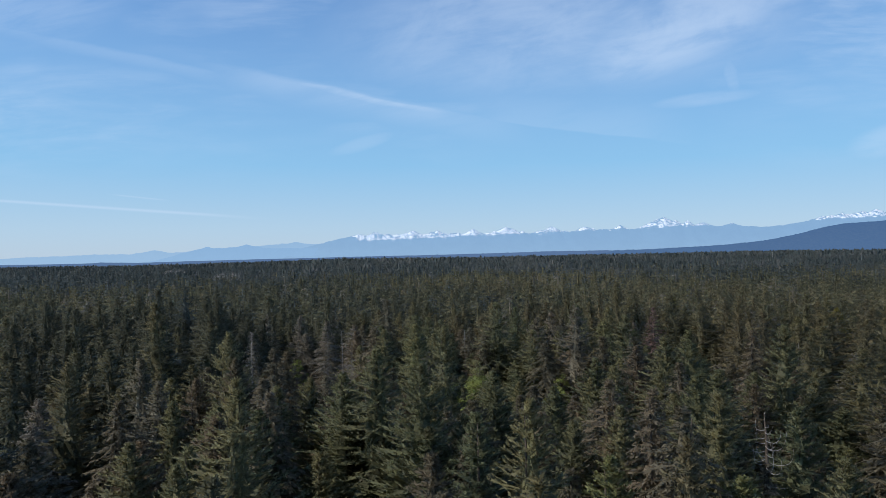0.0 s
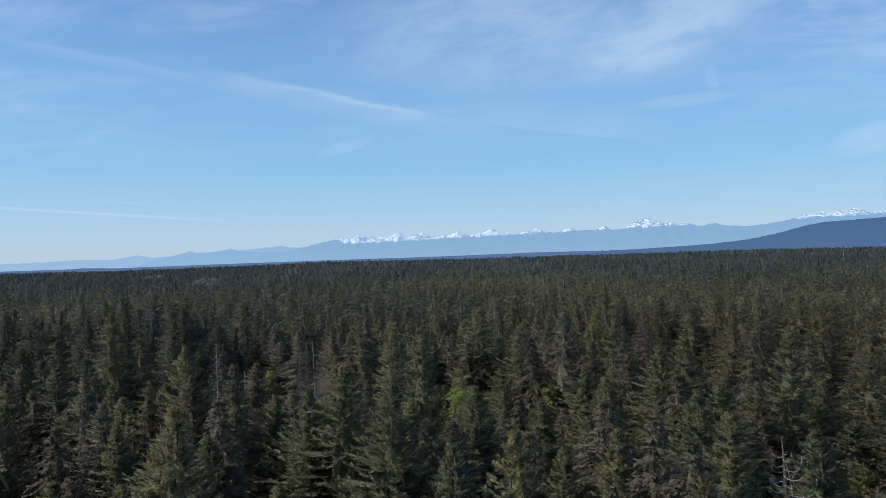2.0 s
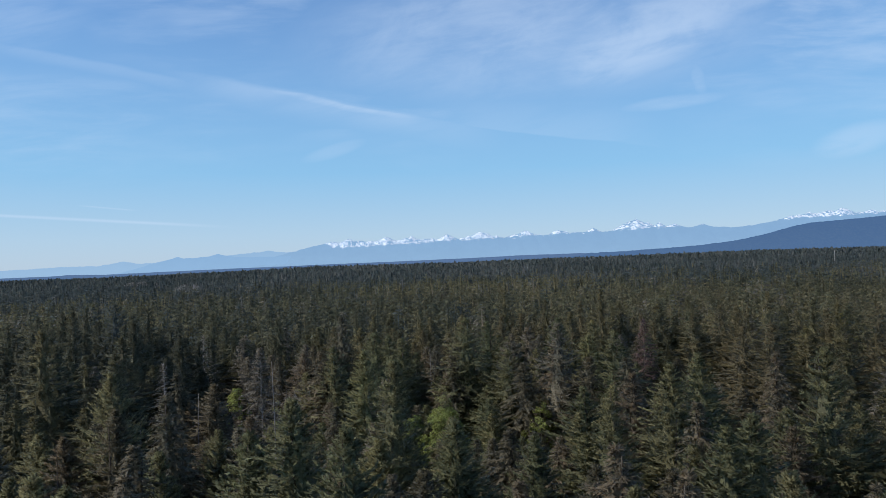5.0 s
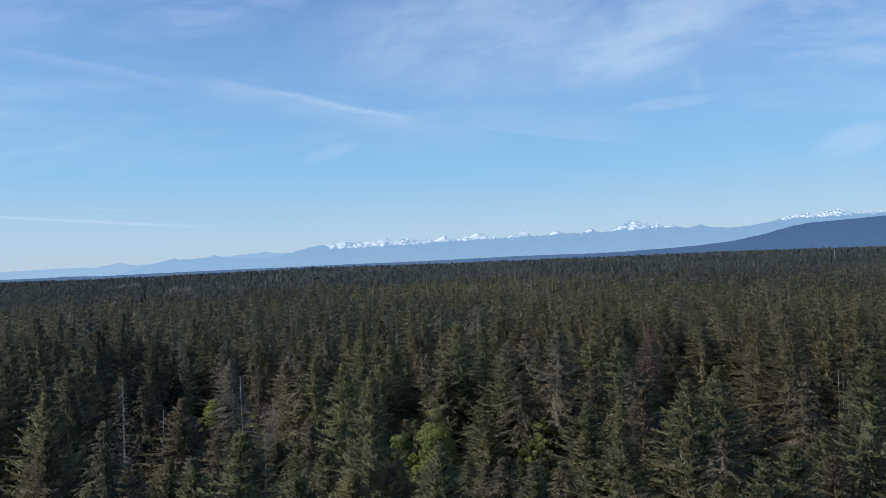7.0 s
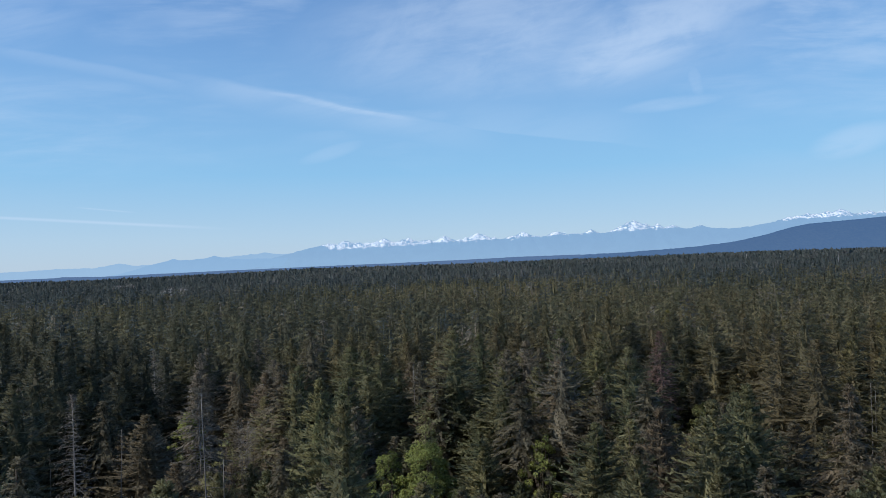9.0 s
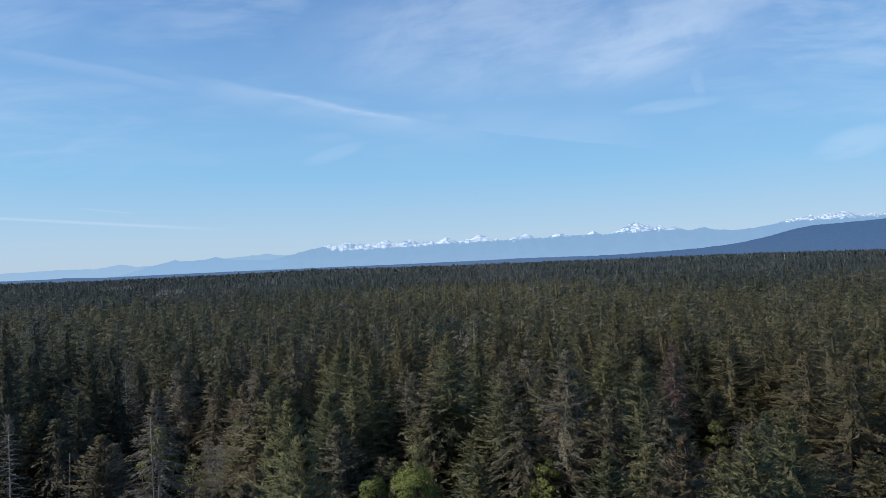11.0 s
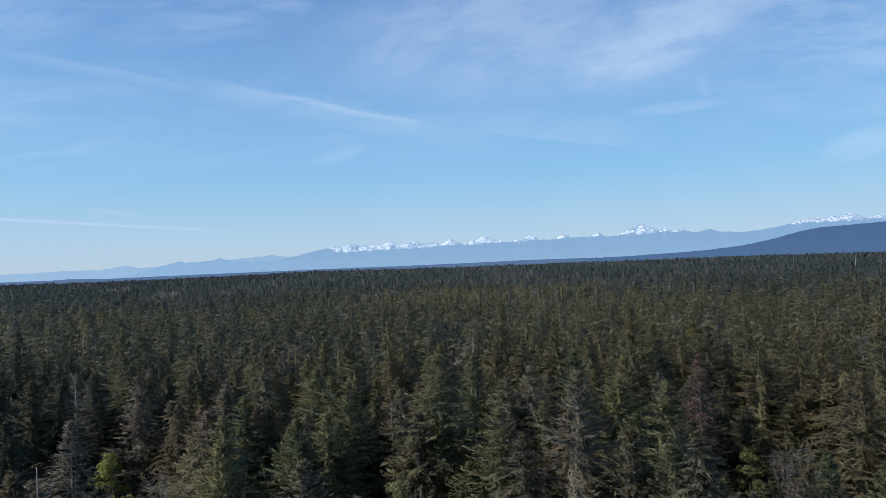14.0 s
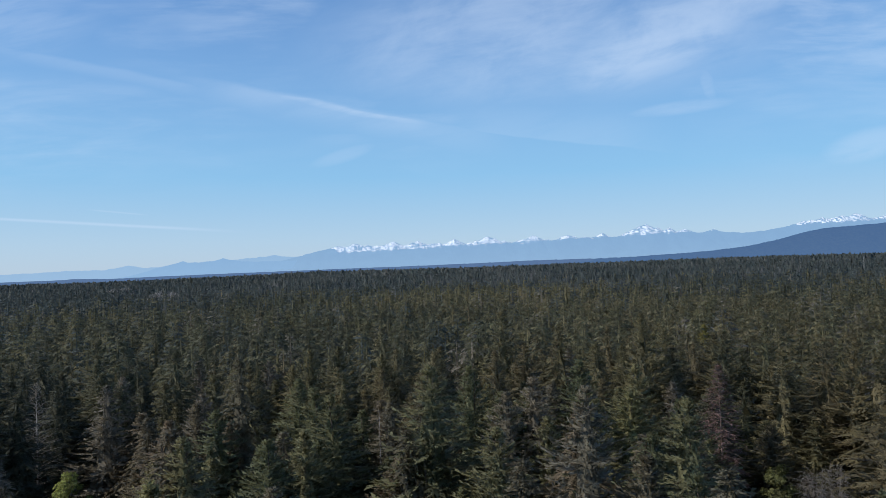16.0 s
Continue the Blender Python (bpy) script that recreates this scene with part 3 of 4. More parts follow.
def clear_sights(x, y, h):
    """Lowers trees that stand on the camera's sight lines to SIGHTS."""
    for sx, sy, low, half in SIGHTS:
        # camera positions along the flight line from which the view stays open
        for eye_y in (8.0, 30.0, 50.0):
            if sy - eye_y < 18:
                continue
            way = Vector((-sx, eye_y - sy))
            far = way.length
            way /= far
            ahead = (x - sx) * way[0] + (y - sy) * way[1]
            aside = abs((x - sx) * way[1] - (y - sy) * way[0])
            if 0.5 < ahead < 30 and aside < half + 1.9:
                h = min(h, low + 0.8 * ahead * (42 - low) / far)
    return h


# places of the trees that stand out
SNAGS = [(-21.0, 66.4, 31.2), (-35.9, 71.7, 30.6), (-16.7, 57.4, 27.7), (-34.2, 77.1, 25.8), (-41.5, 77.4, 24.0), (-4.9, 112.4, 26.0), (49.4, 86.0, 26.2), (51.5, 88.0, 25.4)]
GREYS = [(-25.8, 77.6, 31.3), (-47.3, 117.8, 29.2), (32.7, 109.8, 30.4)]
# living trees whose tops stand out: x, y, height
LEADERS = [(-46.2, 112.5, 28.6), (-50.1, 128.6, 27.6), (-21.1, 105.8, 27.6), (-15.1, 117.9, 28.6), (23.0, 90.7, 30.6), (20.9, 39.5, 29.6), (-11.3, 68.0, 31.6),
           (33.0, 113.5, 27.0), (97.9, 199.5, 25.0), (-43.0, 91.4, 28.4), (-42.6, 66.2, 26.4), (46.5, 124.5, 29.6), (-51.0, 50.3, 29.2)]
KEPT += [(x, y) for x, y, _ in SNAGS + GREYS + LEADERS] + [(17.4, 20.3), (79.2, 131.0), (59.5, 189.5)]

MID_END = 150.0


def by_the_track(pts):
    """The stretch of the stand nearest the flight line: its trees are things of their own."""
    return (np.abs(pts[:, 0]) < 40) & (pts[:, 1] > 10) & (pts[:, 1] < 124)


def fir_kind(name, needles, label, height, radius, depth, droop, thin, lift, seed, branches=265, twigs=18):
    r = np.random.default_rng(seed)
    v, t, aim = conifer_crown(r, height, radius, depth, branches, twigs, droop, 6, thin, 1.0, 1.0, 0.75, lift)
    crown = mesh_of(name + "_crown", v, t, needles, facing=aim)
    bend = r.normal(0, 0.12, (5, 2)).cumsum(0)
    pts = [(b[0] * q, b[1] * q, height * q) for b, q in zip(bend, (0, 0.3, 0.6, 0.85, 0.985))]
    trunk = mesh_of(name + "_trunk", *tube([(0, 0, -0.3)] + pts[1:], (0.36, 0.28, 0.19, 0.09, 0.02), 7), BARK)
    return crown, trunk, label


def make_stand():
    """Every stem of the nearer forest: x, y, height."""
    pts = stems(0.0, MID_END, 5.7, 5.0)
    tall = stand_height(pts[:, 0], pts[:, 1]) + rng.normal(0, 2.5, len(pts))
    tall = tall - np.where(rng.uniform(0, 1, len(pts)) < 0.22, rng.uniform(2, 7, len(pts)), 0)
    tall = [clear_sights(x, y, h) for (x, y), h in zip(pts, tall)]
    return np.concatenate([np.column_stack([pts, tall]), np.array(LEADERS)])


STAND = make_stand()
fore = stems(-13.0, -1.5, 5.7, 8.0)
STAND = np.concatenate([STAND, np.column_stack([fore, 25.5 + rng.normal(0, 1.2, len(fore))])])


def make_near_stand():
    kinds = []
    for k in range(3):
        kinds.append(("dark_fir_tree", *fir_kind("dark_fir", DARK_FIR, "very dark green fir with dense needle sprays", 28, 4.3 + 0.3 * k, 15, 0.2, 0.04, (7, 12, 4)[k], 150 + k)))
    for k in range(6):
        kinds.append(("fir_tree", *fir_kind("fir", FIR, "dark green fir with upswept needle sprays", 28, 4.5 + 0.3 * (k % 3), 15, 0.16, 0.04, (10, 5, 14)[k % 3], 100 + k)))
    for k in range(4):
        kinds.append(("hemlock_tree", *fir_kind("hemlock", HEMLOCK, "brownish olive hemlock with lacy hanging branches", 28, 4.2 + 0.4 * (k % 2), 16, 0.40, 0.08, 0, 200 + k)))
    for k in range(3):
        kinds.append(("grey_fir_tree", *fir_kind("grey_fir", GREY_FIR, "thin grey-green fir hung with pale lichen", 28, 3.8, 15, 0.22, 0.2, 6, 300 + k)))
    slight = []
    for k, (name, crown, trunk, label) in enumerate(kinds):
        r = np.random.default_rng(900 + k)
        v, t, aim = conifer_crown(r, 28, r.uniform(4.2, 4.8), 14, 180, 13, 0.4 if "hemlock" in name else 0.18, 6, 0.2 if "grey" in name else 0.04, 1.25, 1.0, 0.8, 0 if "hemlock" in name else r.uniform(5, 13))
        slight.append((name, mesh_of(name + "_light_crown", v, t, NEEDLES[name], facing=aim), trunk, label))
    plan = STAND[by_the_track(STAND[:, :2])]
    for x, y, h in plan:
        # shares of brown and dark needle tones change from side to side
        brown, dark = (0.10, 0.15) if x < -24 else (0.035, 0.10) if x > 16 else (0.055, 0.02)
        share = np.array([dark] * 3 + [0.09] * 6 + [brown] * 4 + [0.03] * 3)
        share /= share.sum()
        name, crown, trunk, label = (kinds if y < 72 else slight)[rng.choice(len(kinds), p=share)]
        tree = thing(name, x, y, float(ground_rise(x, y)) - 0.1, rng.uniform(0, 360))
        wide = rng.uniform(0.98, 1.34) * min(1.0, h / 26) ** 0.8
        tree.scale = (wide, wide, h / 28)
        tagged(tree, label, "tree", "conifers of the near stand")
        part("trunk", trunk, tree)
        part("crown", crown, tree)


def scatter(name, pts, variants, label, heights, widths, tones, mat=None):
    """One joined object of many trees."""
    which = rng.integers(0, len(variants), len(pts))
    vs, ts, cs, ns, at = [], [], [], [], 0
    turn = rng.uniform(0, 2 * np.pi, len(pts))
    for k, (v, t, f) in enumerate(variants):
        sel = np.nonzero(which == k)[0]
        if not len(sel):
            continue
        c, s = np.cos(turn[sel])[:, None], np.sin(turn[sel])[:, None]
        w = widths[sel][:, None]
        x = (v[:, 0] * c - v[:, 1] * s) * w + pts[sel, 0][:, None]
        y = (v[:, 0] * s + v[:, 1] * c) * w + pts[sel, 1][:, None]
        z = v[:, 2] * (heights[sel][:, None] / 28) + ground_rise(pts[sel, 0], pts[sel, 1])[:, None]
        vs.append(np.stack([x, y, z], -1).reshape(-1, 3))
        ts.append((t[None] + (np.arange(len(sel)) * len(v))[:, None, None]).reshape(-1, 3) + at)
        cs.append(np.repeat(tones[sel], len(v)))
        ns.append(np.stack([f[:, 0] * c - f[:, 1] * s, f[:, 0] * s + f[:, 1] * c, np.repeat(f[None, :, 2], len(sel), 0)], -1).reshape(-1, 3))
        at += len(sel) * len(v)
    me = mesh_of(name, np.concatenate(vs), np.concatenate(ts), mat or WOODS, np.concatenate(cs), facing=np.concatenate(ns).astype(np.float32))
    return tagged(new(name, me), label, "forest", kind="stuff")


def woods_tone(pts):
    """Tones drift in patches over the forest."""
    p = pts * 0.012
    drift = 0.5 + 0.22 * np.sin(p[:, 0] * 2.1 + 1.3 * np.sin(p[:, 1] * 1.7)) + 0.12 * np.sin(p[:, 1] * 5.0 + p[:, 0] * 3.0)
    # tones run darker to the west and a little to the east, a few lichen-grey trees
    drift -= 0.34 * np.clip((-pts[:, 0] / np.maximum(pts[:, 1], 1) - 0.1) / 0.35, 0, 1) + 0.02 * np.clip(pts[:, 0] / np.maximum(pts[:, 1], 1) / 0.4, 0, 1)
    tone = np.clip(drift + rng.normal(0, 0.22, len(pts)), 0, 0.92)
    tone = np.where(rng.uniform(0, 1, len(pts)) < 0.03, 1.0, tone)
    # beyond a quarter mile most trees take tones with distance haze painted in
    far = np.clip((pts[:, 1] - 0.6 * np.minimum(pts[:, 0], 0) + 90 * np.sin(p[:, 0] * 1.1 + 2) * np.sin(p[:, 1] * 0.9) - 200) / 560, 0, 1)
    hazed = rng.uniform(0, 1, len(pts)) < far * far * (3 - 2 * far)
    return np.where(hazed, 0.51, 0.0) + 0.49 * tone



def make_woods():
    r = np.random.default_rng(31)
    stand = STAND[~by_the_track(STAND[:, :2])]
    pts = stand[:, :2]
    beside = [conifer_crown(r, 28, r.uniform(4.1, 4.8), r.uniform(13, 15), 165, 12, r.uniform(0.12, 0.4), 6, r.uniform(0, 0.12), 1.22, 1.0, 0.85, r.uniform(-2, 14)) for k in range(14)]
    mid = [conifer_crown(r, 28, r.uniform(4.1, 4.8), r.uniform(13, 15), 120, 7, r.uniform(0.12, 0.4), 6, r.uniform(0, 0.1), 1.75, 1.0, 0.9, r.uniform(-2, 14)) for k in range(14)]
    close = (pts[:, 1] < 112) | (np.abs(pts[:, 0]) < 55)
    for name, sel, kinds, label in (("edge_forest", close, beside, "dense dark firs and hemlocks beside the near stand"), ("middle_forest", ~close, mid, "dense dark conifer forest of firs and hemlocks")):
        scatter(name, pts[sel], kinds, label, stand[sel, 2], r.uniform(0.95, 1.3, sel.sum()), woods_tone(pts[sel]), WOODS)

    def band(name, y0, y1, gap, margin, kinds, label, spread):
        pts = stems(y0, y1, gap, margin)
        tall = stand_height(pts[:, 0], pts[:, 1]) + r.normal(0, spread, len(pts))
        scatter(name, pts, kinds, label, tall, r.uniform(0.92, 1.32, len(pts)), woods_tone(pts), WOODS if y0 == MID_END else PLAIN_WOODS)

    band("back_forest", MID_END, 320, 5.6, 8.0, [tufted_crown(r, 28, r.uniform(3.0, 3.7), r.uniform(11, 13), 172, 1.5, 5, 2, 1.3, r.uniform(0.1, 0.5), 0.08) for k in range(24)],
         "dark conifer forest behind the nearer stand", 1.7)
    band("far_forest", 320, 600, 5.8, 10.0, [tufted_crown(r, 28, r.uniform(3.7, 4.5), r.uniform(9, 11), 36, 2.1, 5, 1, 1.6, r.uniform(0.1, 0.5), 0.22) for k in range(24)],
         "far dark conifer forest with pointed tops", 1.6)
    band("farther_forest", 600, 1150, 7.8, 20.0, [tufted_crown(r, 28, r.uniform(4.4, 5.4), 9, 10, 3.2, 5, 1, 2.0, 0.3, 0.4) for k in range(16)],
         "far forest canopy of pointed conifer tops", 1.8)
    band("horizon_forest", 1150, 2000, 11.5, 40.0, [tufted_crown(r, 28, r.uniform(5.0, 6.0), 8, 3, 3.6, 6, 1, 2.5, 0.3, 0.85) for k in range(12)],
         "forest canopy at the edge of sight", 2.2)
    # the same forest goes on beside and behind the flight line
    gx, gy = np.meshgrid(np.arange(-150, 151, 6.2), np.arange(-110, 120, 6.2))
    pts = np.stack([gx.ravel(), gy.ravel()], -1) + r.uniform(-2, 2, (gx.size, 2))
    pts = pts[~(in_view(pts[:, 0], pts[:, 1], 6.0) & (pts[:, 1] > -14))]
    scatter("side_forest", pts, [tufted_crown(r, 28, 4.2, 14, 60, 2.1, 5, 2, 1.2, 0.35, 0.1) for k in range(8)], "conifer forest around the flight line",
            stand_height(pts[:, 0], pts[:, 1]) + r.normal(0, 2.2, len(pts)), r.uniform(0.85, 1.2, len(pts)), woods_tone(pts))


make_near_stand()
make_woods()


# ---- dead trees, snags and broadleaf growth ----
def stub_branches(r, height, low, count, length, radius, lift, curl=0.0):
    """Bare side branches, as bars that sag or lift."""
    out = []
    for k in range(count):
        z = low + (height - low) * (k + r.uniform(0, 1)) / count
        a = k * 2.4 + r.uniform(-0.5, 0.5)
        q = (height - z) / max(height - low, 0.1)
        far = length * (0.3 + 0.7 * min(1.0, 1.6 * q)) * r.uniform(0.4, 1.2)
        pts = []
        for j in range(5):
            t = j / 4
            b = a + curl * t * t * r.uniform(0.5, 1.0)
            pts.append((far * t * math.cos(b), far * t * math.sin(b), z + far * (lift * t + (0.9 * curl - 0.3) * t * t)))
        rad = radius * (0.5 + 0.5 * q)
        out.append(tube(pts, (rad, rad * 0.8, rad * 0.6, rad * 0.4, rad * 0.15), 3))
    return out


def make_snag(x, y, top, seed, label, low=12.0, count=46, length=1.1, thick=1.0, wood=None):
    """A bare dead trunk with broken stubs of branches."""
    r = np.random.default_rng(seed)
    tree = thing("snag", x, y, float(ground_rise(x, y)) - 0.1)
    tagged(tree, label, "dead tree", "bare snags")
    lean = r.normal(0, 0.010, 2)
    rise = np.linspace(0, 1, 13)
    sway = np.cumsum(r.normal(0, 0.035, (13, 2)), 0)
    pts = np.column_stack([lean[0] * rise * top + sway[:, 0], lean[1] * rise * top + sway[:, 1], rise * top])
    girth = (0.22 - 0.17 * rise) * thick * r.uniform(0.82, 1.2, 13)
    part("trunk", mesh_of("snag_trunk", *tube(pts, girth, 8), wood or DEAD), tree)
    tagged(part("branch_stubs", mesh_of("snag_branches", *join(stub_branches(r, top - 0.2, low, count, length, 0.034, 0.05)), wood or DEAD), tree), kind="stuff")


def make_grey_tree(x, y, top, seed, label, wood, twigs, radius=2.6, slim=0.5, count=260, lift=0.25, name="dead_fir_tree"):
    """A dying conifer: grey trunk, many fine bare branches and twigs, almost no needles."""
    r = np.random.default_rng(seed)
    tree = thing(name, x, y, float(ground_rise(x, y)) - 0.1)
    tagged(tree, label, "dead tree")
    part("trunk", mesh_of("grey_trunk", *tube([(0, 0, 0), (0.1, 0, top * 0.5), (0, 0, top)], (0.24, 0.13, 0.015), 7), wood), tree)
    tagged(part("branchwork", mesh_of("grey_branches", *join(stub_branches(r, top - 0.3, top - 15, 150, radius, 0.045, lift)), wood), tree), kind="stuff")
    v, t, aim = conifer_crown(r, top, radius, 15, count, 18, 0.15, 0, 0.1, 1.15, slim, 0.7, 12 * lift)
    part("bare_crown", mesh_of("grey_twigs", v, t, twigs, facing=aim), tree, "fine grey twigs with few needles")


def make_twisted_top(x, y, top, seed):
    """A fir with a dead, curling candelabra top over a thin grey-green crown."""
    r = np.random.default_rng(seed)
    tree = thing("dead_topped_fir", x, y, 0)
    tagged(tree, "fir with a bleached dead top of curling branches", "tree")
    part("trunk", mesh_of("old_trunk", *tube([(0, 0, 0), (0, 0, top - 7), (0.1, 0, top - 2), (0, 0.1, top)], (0.42, 0.26, 0.10, 0.02), 8), BARK), tree)
    limbs = [tube([(0, 0.1, top - 0.1), (0.03, 0.1, top + 0.12), (0.11, 0.1, top + 0.17), (0.15, 0.1, top + 0.1)], (0.02, 0.014, 0.01, 0.006), 4)]
    for k in range(17):
        # limbs leave the stem low, swing out and curl up at their ends
        q = k / 16
        a, z = k * 2.4 + r.uniform(-0.5, 0.5), top - 0.9 - 3.0 * q
        far, lift, bend = (0.45 + 1.75 * q) * r.uniform(0.6, 1.2), r.uniform(0.5, 1.1), r.normal(0, 0.6)
        curl = r.uniform(1.2, 2.0)
        pts = []
        for j in range(9):
            t = j / 8
            rr = far * math.sin(t * curl)
            pts.append((rr * math.cos(a + bend * t), rr * math.sin(a + bend * t), z + far * (lift * t ** 2.0 - 0.22 * math.sin(math.pi * t))))
        limbs.append(tube(pts, np.linspace(0.022, 0.006, 9), 4))
    limbs += stub_branches(r, top - 3, top - 10, 26, 2.4, 0.024, 0.1, 0.3)
    part("dead_top", mesh_of("dead_branches", *join(limbs), SILVER_WOOD), tree, "curling bleached bare branches")
    v, t, aim = conifer_crown(r, top - 3.2, 3.2, 15, 260, 20, 0.3, 0, 0.25, 1.0)
    part("crown", mesh_of("old_crown", v, t, GREY_FIR, facing=aim), tree)


def leaf_clump(r, lumps, leaves, size):
    """Small leaves scattered over and through uneven lumps: (x, y, z, radius)."""
    verts, tris, at = [], [], 0
    for lx, ly, lz, lr in lumps:
        n = int(leaves * lr * lr)
        way = r.normal(0, 1, (n, 3))
        way /= np.linalg.norm(way, axis=1)[:, None]
        mid = np.array([lx, ly, lz]) + way * (lr * r.uniform(0.35, 1.0, n) ** 0.5)[:, None] * (1, 1, 0.85)
        a = r.normal(0, 1, (n, 3))
        b = np.cross(a, r.normal(0, 1, (n, 3)))
        a /= np.linalg.norm(a, axis=1)[:, None]
        b /= np.linalg.norm(b, axis=1)[:, None]
        w = (size * r.uniform(0.6, 1.4, n))[:, None]
        verts += [mid - a * w, mid + b * w * 0.6, mid + a * w, mid - b * w * 0.6]
        i = at + np.arange(n)
        tris += [np.stack([i, i + n, i + 2 * n], -1), np.stack([i, i + 2 * n, i + 3 * n], -1)]
        at += 4 * n
    return np.concatenate(verts), np.concatenate(tris)


def make_broadleaf(x, y, top, wide, seed, label, mat, leaves=420, size=0.125, name="broadleaf_tree"):
    """A young broadleaf tree: forked stems and an uneven crown of small leaves."""
    r = np.random.default_rng(seed)
    tree = thing(name, x, y, float(ground_rise(x, y)) - 0.1)
    tagged(tree, label, "tree", "young broadleaf growth")
    lumps, limbs = [], []
    for k in range(44):
        # lumps fill the crown from its top down to a ragged skirt
        q = (k + 0.5) / 44
        a, d = k * 2.4 + r.uniform(-0.4, 0.4), wide * min(1.0, 0.25 + 1.3 * q) * r.uniform(0.55, 1.1)
        z = top - 0.7 - 8.5 * q - r.uniform(0, 0.9)
        lumps.append((d * math.cos(a), d * math.sin(a), z, r.uniform(0.45, 1.0) * max(wide * 0.3, 0.55)))
        limbs.append(tube([(0, 0, top * 0.35), (d * 0.4 * math.cos(a), d * 0.4 * math.sin(a), top * 0.6), (d * math.cos(a), d * math.sin(a), z + 0.3)], (0.05, 0.035, 0.012), 3))
    limbs.append(tube([(0, 0, 0), (0.1, 0, top * 0.4), (0, 0.1, top - 1.2)], (0.16, 0.11, 0.03), 6))
    part("trunk", mesh_of("broadleaf_trunk", *join(limbs), BARK), tree)
    v, t = leaf_clump(r, lumps, leaves, size)
    part("crown", mesh_of("broadleaf_crown", v, t, mat, facing=looks(r, v, 0.8, 0.5).astype(np.float32)), tree)


def make_bare_shrub(x, y, top, wide, seed, label):
    """A leafless tall shrub: a sheaf of thin forking stems."""
    r = np.random.default_rng(seed)
    tree = thing("bare_shrub", x, y, float(ground_rise(x, y)) - 0.1)
    tagged(tree, label, "shrub", "bare shrubs")
    stems_of, twigs_of = [], []
    for k in range(11):
        a, d = k * 2.4 + r.uniform(-0.4, 0.4), wide * math.sqrt((k + 0.5) / 11) * r.uniform(0.6, 1.2)
        h = top - 0.9 * d * d / wide - abs(r.normal(0, 0.9))
        bow = r.normal(0, 0.5, 2)
        at = lambda q: np.array((d * q ** 1.6 * math.cos(a) + bow[0] * q * (1 - q), d * q ** 1.6 * math.sin(a) + bow[1] * q * (1 - q), h * q))
        stems_of.append(tube([at(0.0), at(0.4), at(0.7), at(0.85), at(1.0)], (0.03, 0.025, 0.02, 0.014, 0.005), 4))
        for j in range(40):
            # twigs arch out and hang at their ends
            q = r.uniform(0.7, 0.99)
            go = r.normal(0, 0.65, 3) * (1, 1, 0.5) + (0.35 * math.cos(a), 0.35 * math.sin(a), 0.0)
            twigs_of.append(tube([at(q), at(q) + go * 0.5 + (0, 0, 0.12), at(q) + go * r.uniform(0.8, 1.4) - (0, 0, 0.15 + 0.2 * abs(r.normal()))], (0.015, 0.012, 0.005), 3))
    part("stem_sheaf", mesh_of("shrub_stems", *join(stems_of), GREY_STEMS), tree)
    tagged(part("twigwork", mesh_of("shrub_twigs", *join(twigs_of), DEAD), tree), kind="stuff")


for k, (x, y, top) in enumerate(SNAGS):
    if k == 1:
        make_grey_tree(x, y, top, 505, "slim dead fir with short fine grey branches", DEAD, TWIGS, 2.4, 0.24, 110, 0.15)
        continue
    make_snag(x, y, top, 400 + k, "bare grey dead trunk with short broken branches", top - 13, (60, 150, 24, 36, 24, 14, 10, 10)[k], (1.3, 2.2, 0.8, 1.1, 0.7, 0.5, 0.5, 0.5)[k], (0.62, 0.62, 0.5, 0.5, 0.6, 0.55, 0.4, 0.36)[k])
make_grey_tree(*GREYS[0], 501, "dying fir with a grey-brown twiggy crown", DEAD, LICHEN_FIR, 3.5, 0.7)
make_grey_tree(*GREYS[1], 502, "bare grey dead fir with fine twigs", DEAD, PALE_TWIGS, 3.4, 0.2, 100, 0.6)
make_grey_tree(*GREYS[2], 503, "dead fir with reddish-brown bare branches", PINK_DEAD, PINK_TWIGS, 3.0, 0.5)
make_twisted_top(17.4, 20.3, 29.7, 504)
make_broadleaf(-2.2, 83.0, 22.4, 3.9, 601, "bright yellow-green young alder in a small opening", LEAVES)
make_broadleaf(-2.6, 93.0, 23.2, 2.2, 611, "pale green thin young alder between firs", WILLOW, 260, 0.11)
make_broadleaf(-6.7, 84.6, 21.4, 2.5, 602, "bright green young alder between firs", LEAVES)
make_broadleaf(11.1, 85.4, 22.2, 2.4, 603, "fresh green young alder between dark firs", LEAVES)
make_broadleaf(-26.6, 88.2, 23.0, 1.9, 604, "pale yellow-green willow with thin new leaves", WILLOW, 200, 0.10)
make_bare_shrub(-24.9, 90.2, 24.2, 1.5, 608, "pale grey bare shrub beside a willow")
make_broadleaf(-38.8, 109.5, 21.6, 2.6, 609, "light green young alder at a dark gap", LEAVES)
make_broadleaf(38.2, 108.8, 20.0, 3.0, 606, "dull yellow-green young maple beside a grey shrub", MAPLE, 420, 0.15)
make_bare_shrub(41.4, 107.6, 20.2, 1.7, 607, "bare pale grey shrub beside a maple")
make_bare_shrub(42.6, 104.8, 18.0, 1.6, 610, "low bare pale grey shrub in a dark gap")
make_bare_shrub(45.6, 111.0, 19.4, 1.4, 605, "bare pale grey shrub in a dark gap")

# far off, pale bare trees stand out of the dark canopy
for k, (x, y, top) in enumerate([(100, 854, 33), (331, 1138, 36), (455, 1048, 38), (500, 1038, 38), (438, 777, 38)]):
    make_snag(x, y, top - float(ground_rise(x, y)), 450 + k, "far pale bare trunk over the dark canopy", top - 24, 30, 2.0, 2.6, SILVER_WOOD)


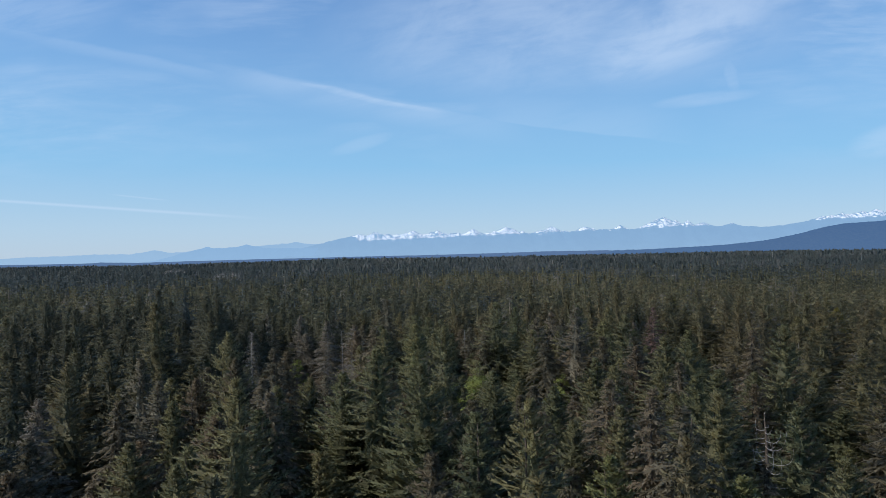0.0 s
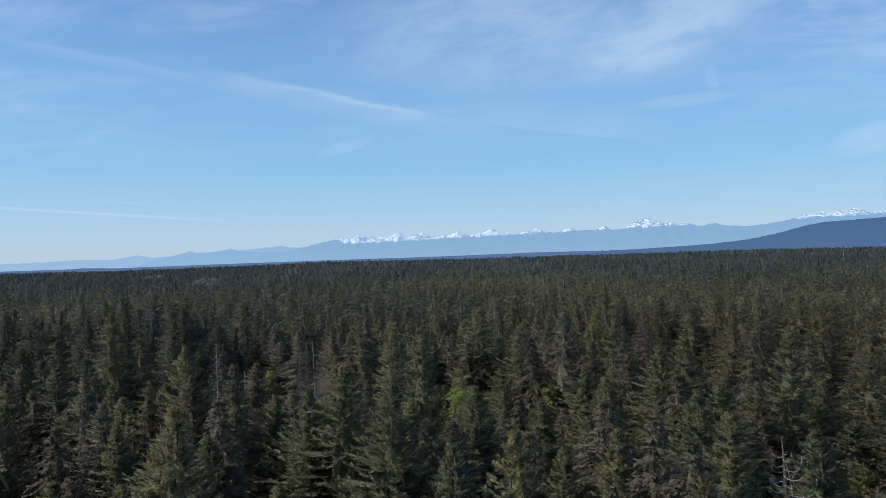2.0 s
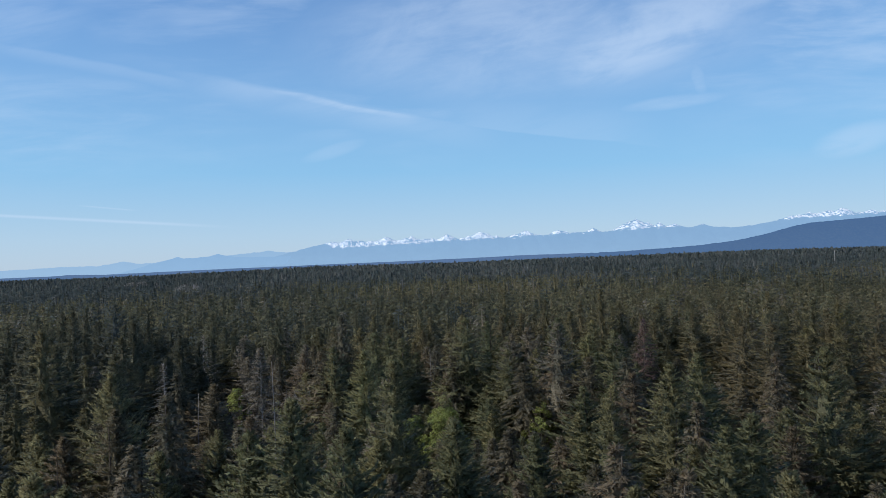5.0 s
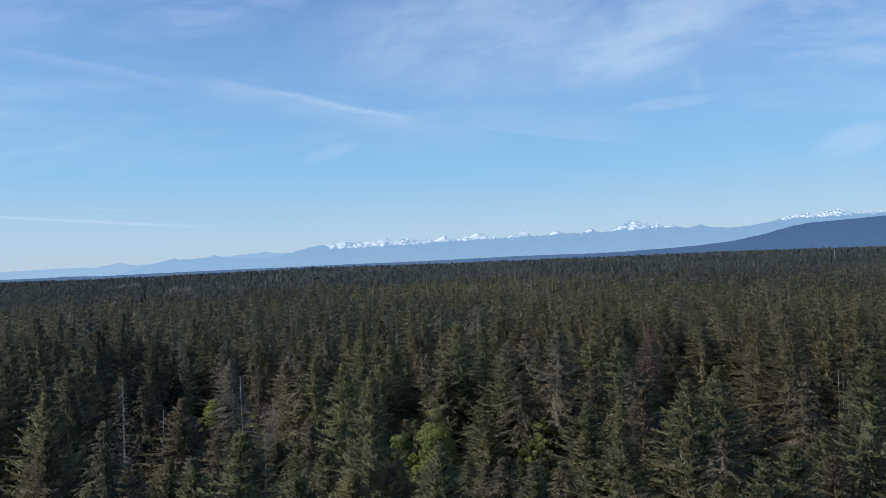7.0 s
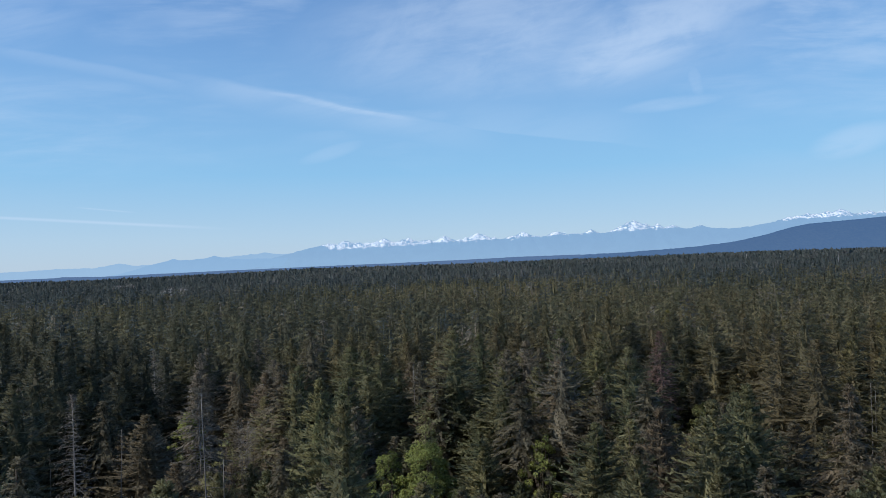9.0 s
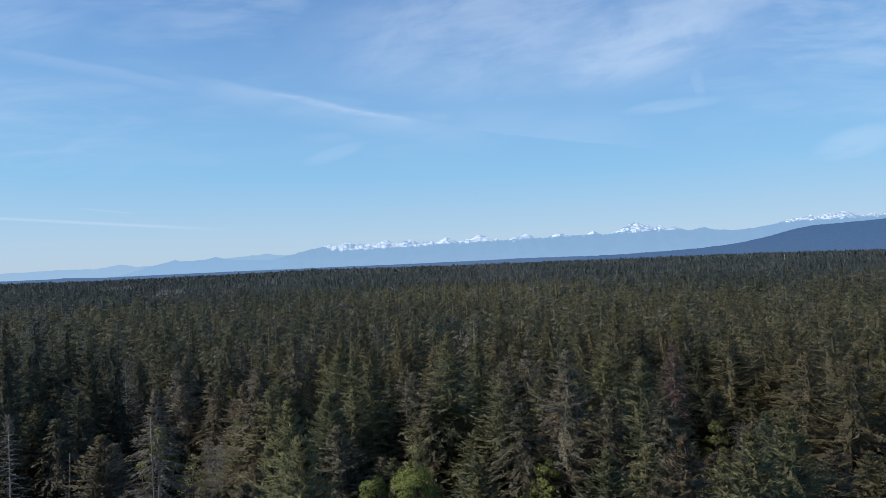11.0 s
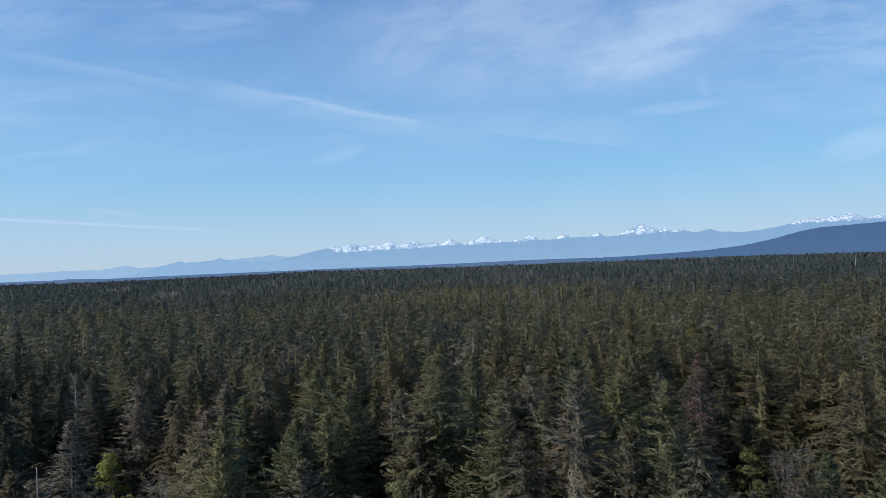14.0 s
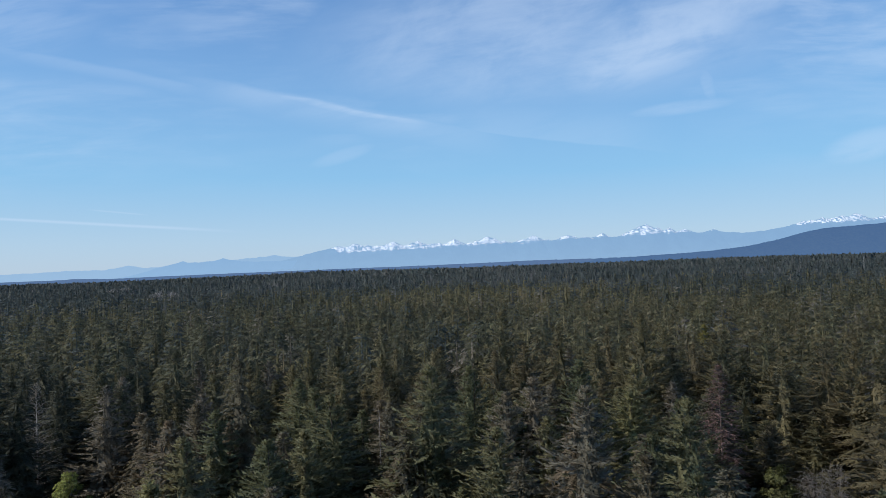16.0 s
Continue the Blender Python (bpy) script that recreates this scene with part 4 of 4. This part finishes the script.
def make_bare_tree(x, y, top, seed):
    """A leafless broadleaf tree: a forked stem and a rounded head of fine pale twigs."""
    r = np.random.default_rng(seed)
    tree = thing("bare_tree", x, y, float(ground_rise(x, y)) - 0.1)
    tagged(tree, "leafless broadleaf tree with a pale grey twiggy head", "tree", "far bare groves")
    limbs = [tube([(0, 0, 0), (0, 0.2, top * 0.5), (0, 0, top)], (0.3, 0.2, 0.04), 5)]
    for k in range(22):
        a, z = k * 2.4, top * (0.55 + 0.018 * k)
        far = (top - z) * 0.55 + 0.6
        limbs.append(tube([(0, 0, z), (far * 0.6 * math.cos(a), far * 0.6 * math.sin(a), z + far * 0.5), (far * math.cos(a), far * math.sin(a), z + far * 1.1)], (0.11, 0.08, 0.03), 3))
    part("trunk", mesh_of("bare_trunk", *join(limbs), SILVER_WOOD), tree)
    lumps = [(1.8 * math.cos(k * 2.4), 1.8 * math.sin(k * 2.4), top - 1.2 - 0.55 * k, 1.5) for k in range(8)]
    part("twigwork", mesh_of("bare_head", *leaf_clump(r, lumps, 45, 0.16), TWIGS), tree)


for k in range(12):
    spot = np.random.default_rng(700 + k)
    gx, gy, wide = ((-325, 726, 13), (-196, 513, 8))[k % 2]
    make_bare_tree(gx + spot.normal(0, wide), gy + spot.normal(0, 7), spot.uniform(27.5, 31.0), 720 + k)


def make_yellow_fir(x, y, top, seed):
    """A conifer with yellowish olive needles."""
    tree = thing("yellow_fir_tree", x, y, float(ground_rise(x, y)) - 0.1)
    tagged(tree, "yellow-olive fir among dark green firs", "tree", "yellowish firs")
    r = np.random.default_rng(seed)
    v, t, aim = conifer_crown(r, top, 4.6, 14, 190, 15, 0.15, 6, 0.05, 1.3, 1.0, 0.8, 10)
    part("trunk", mesh_of("yellow_fir_trunk", *tube([(0, 0, 0), (0, 0, top * 0.5), (0, 0, top - 0.4)], (0.32, 0.2, 0.02), 7), BARK), tree)
    part("crown", mesh_of("yellow_fir_crown", v, t, YELLOW_FIR, facing=aim), tree)


make_yellow_fir(79.2, 131.0, 28.0, 801)
make_yellow_fir(59.5, 189.5, 27.0, 802)
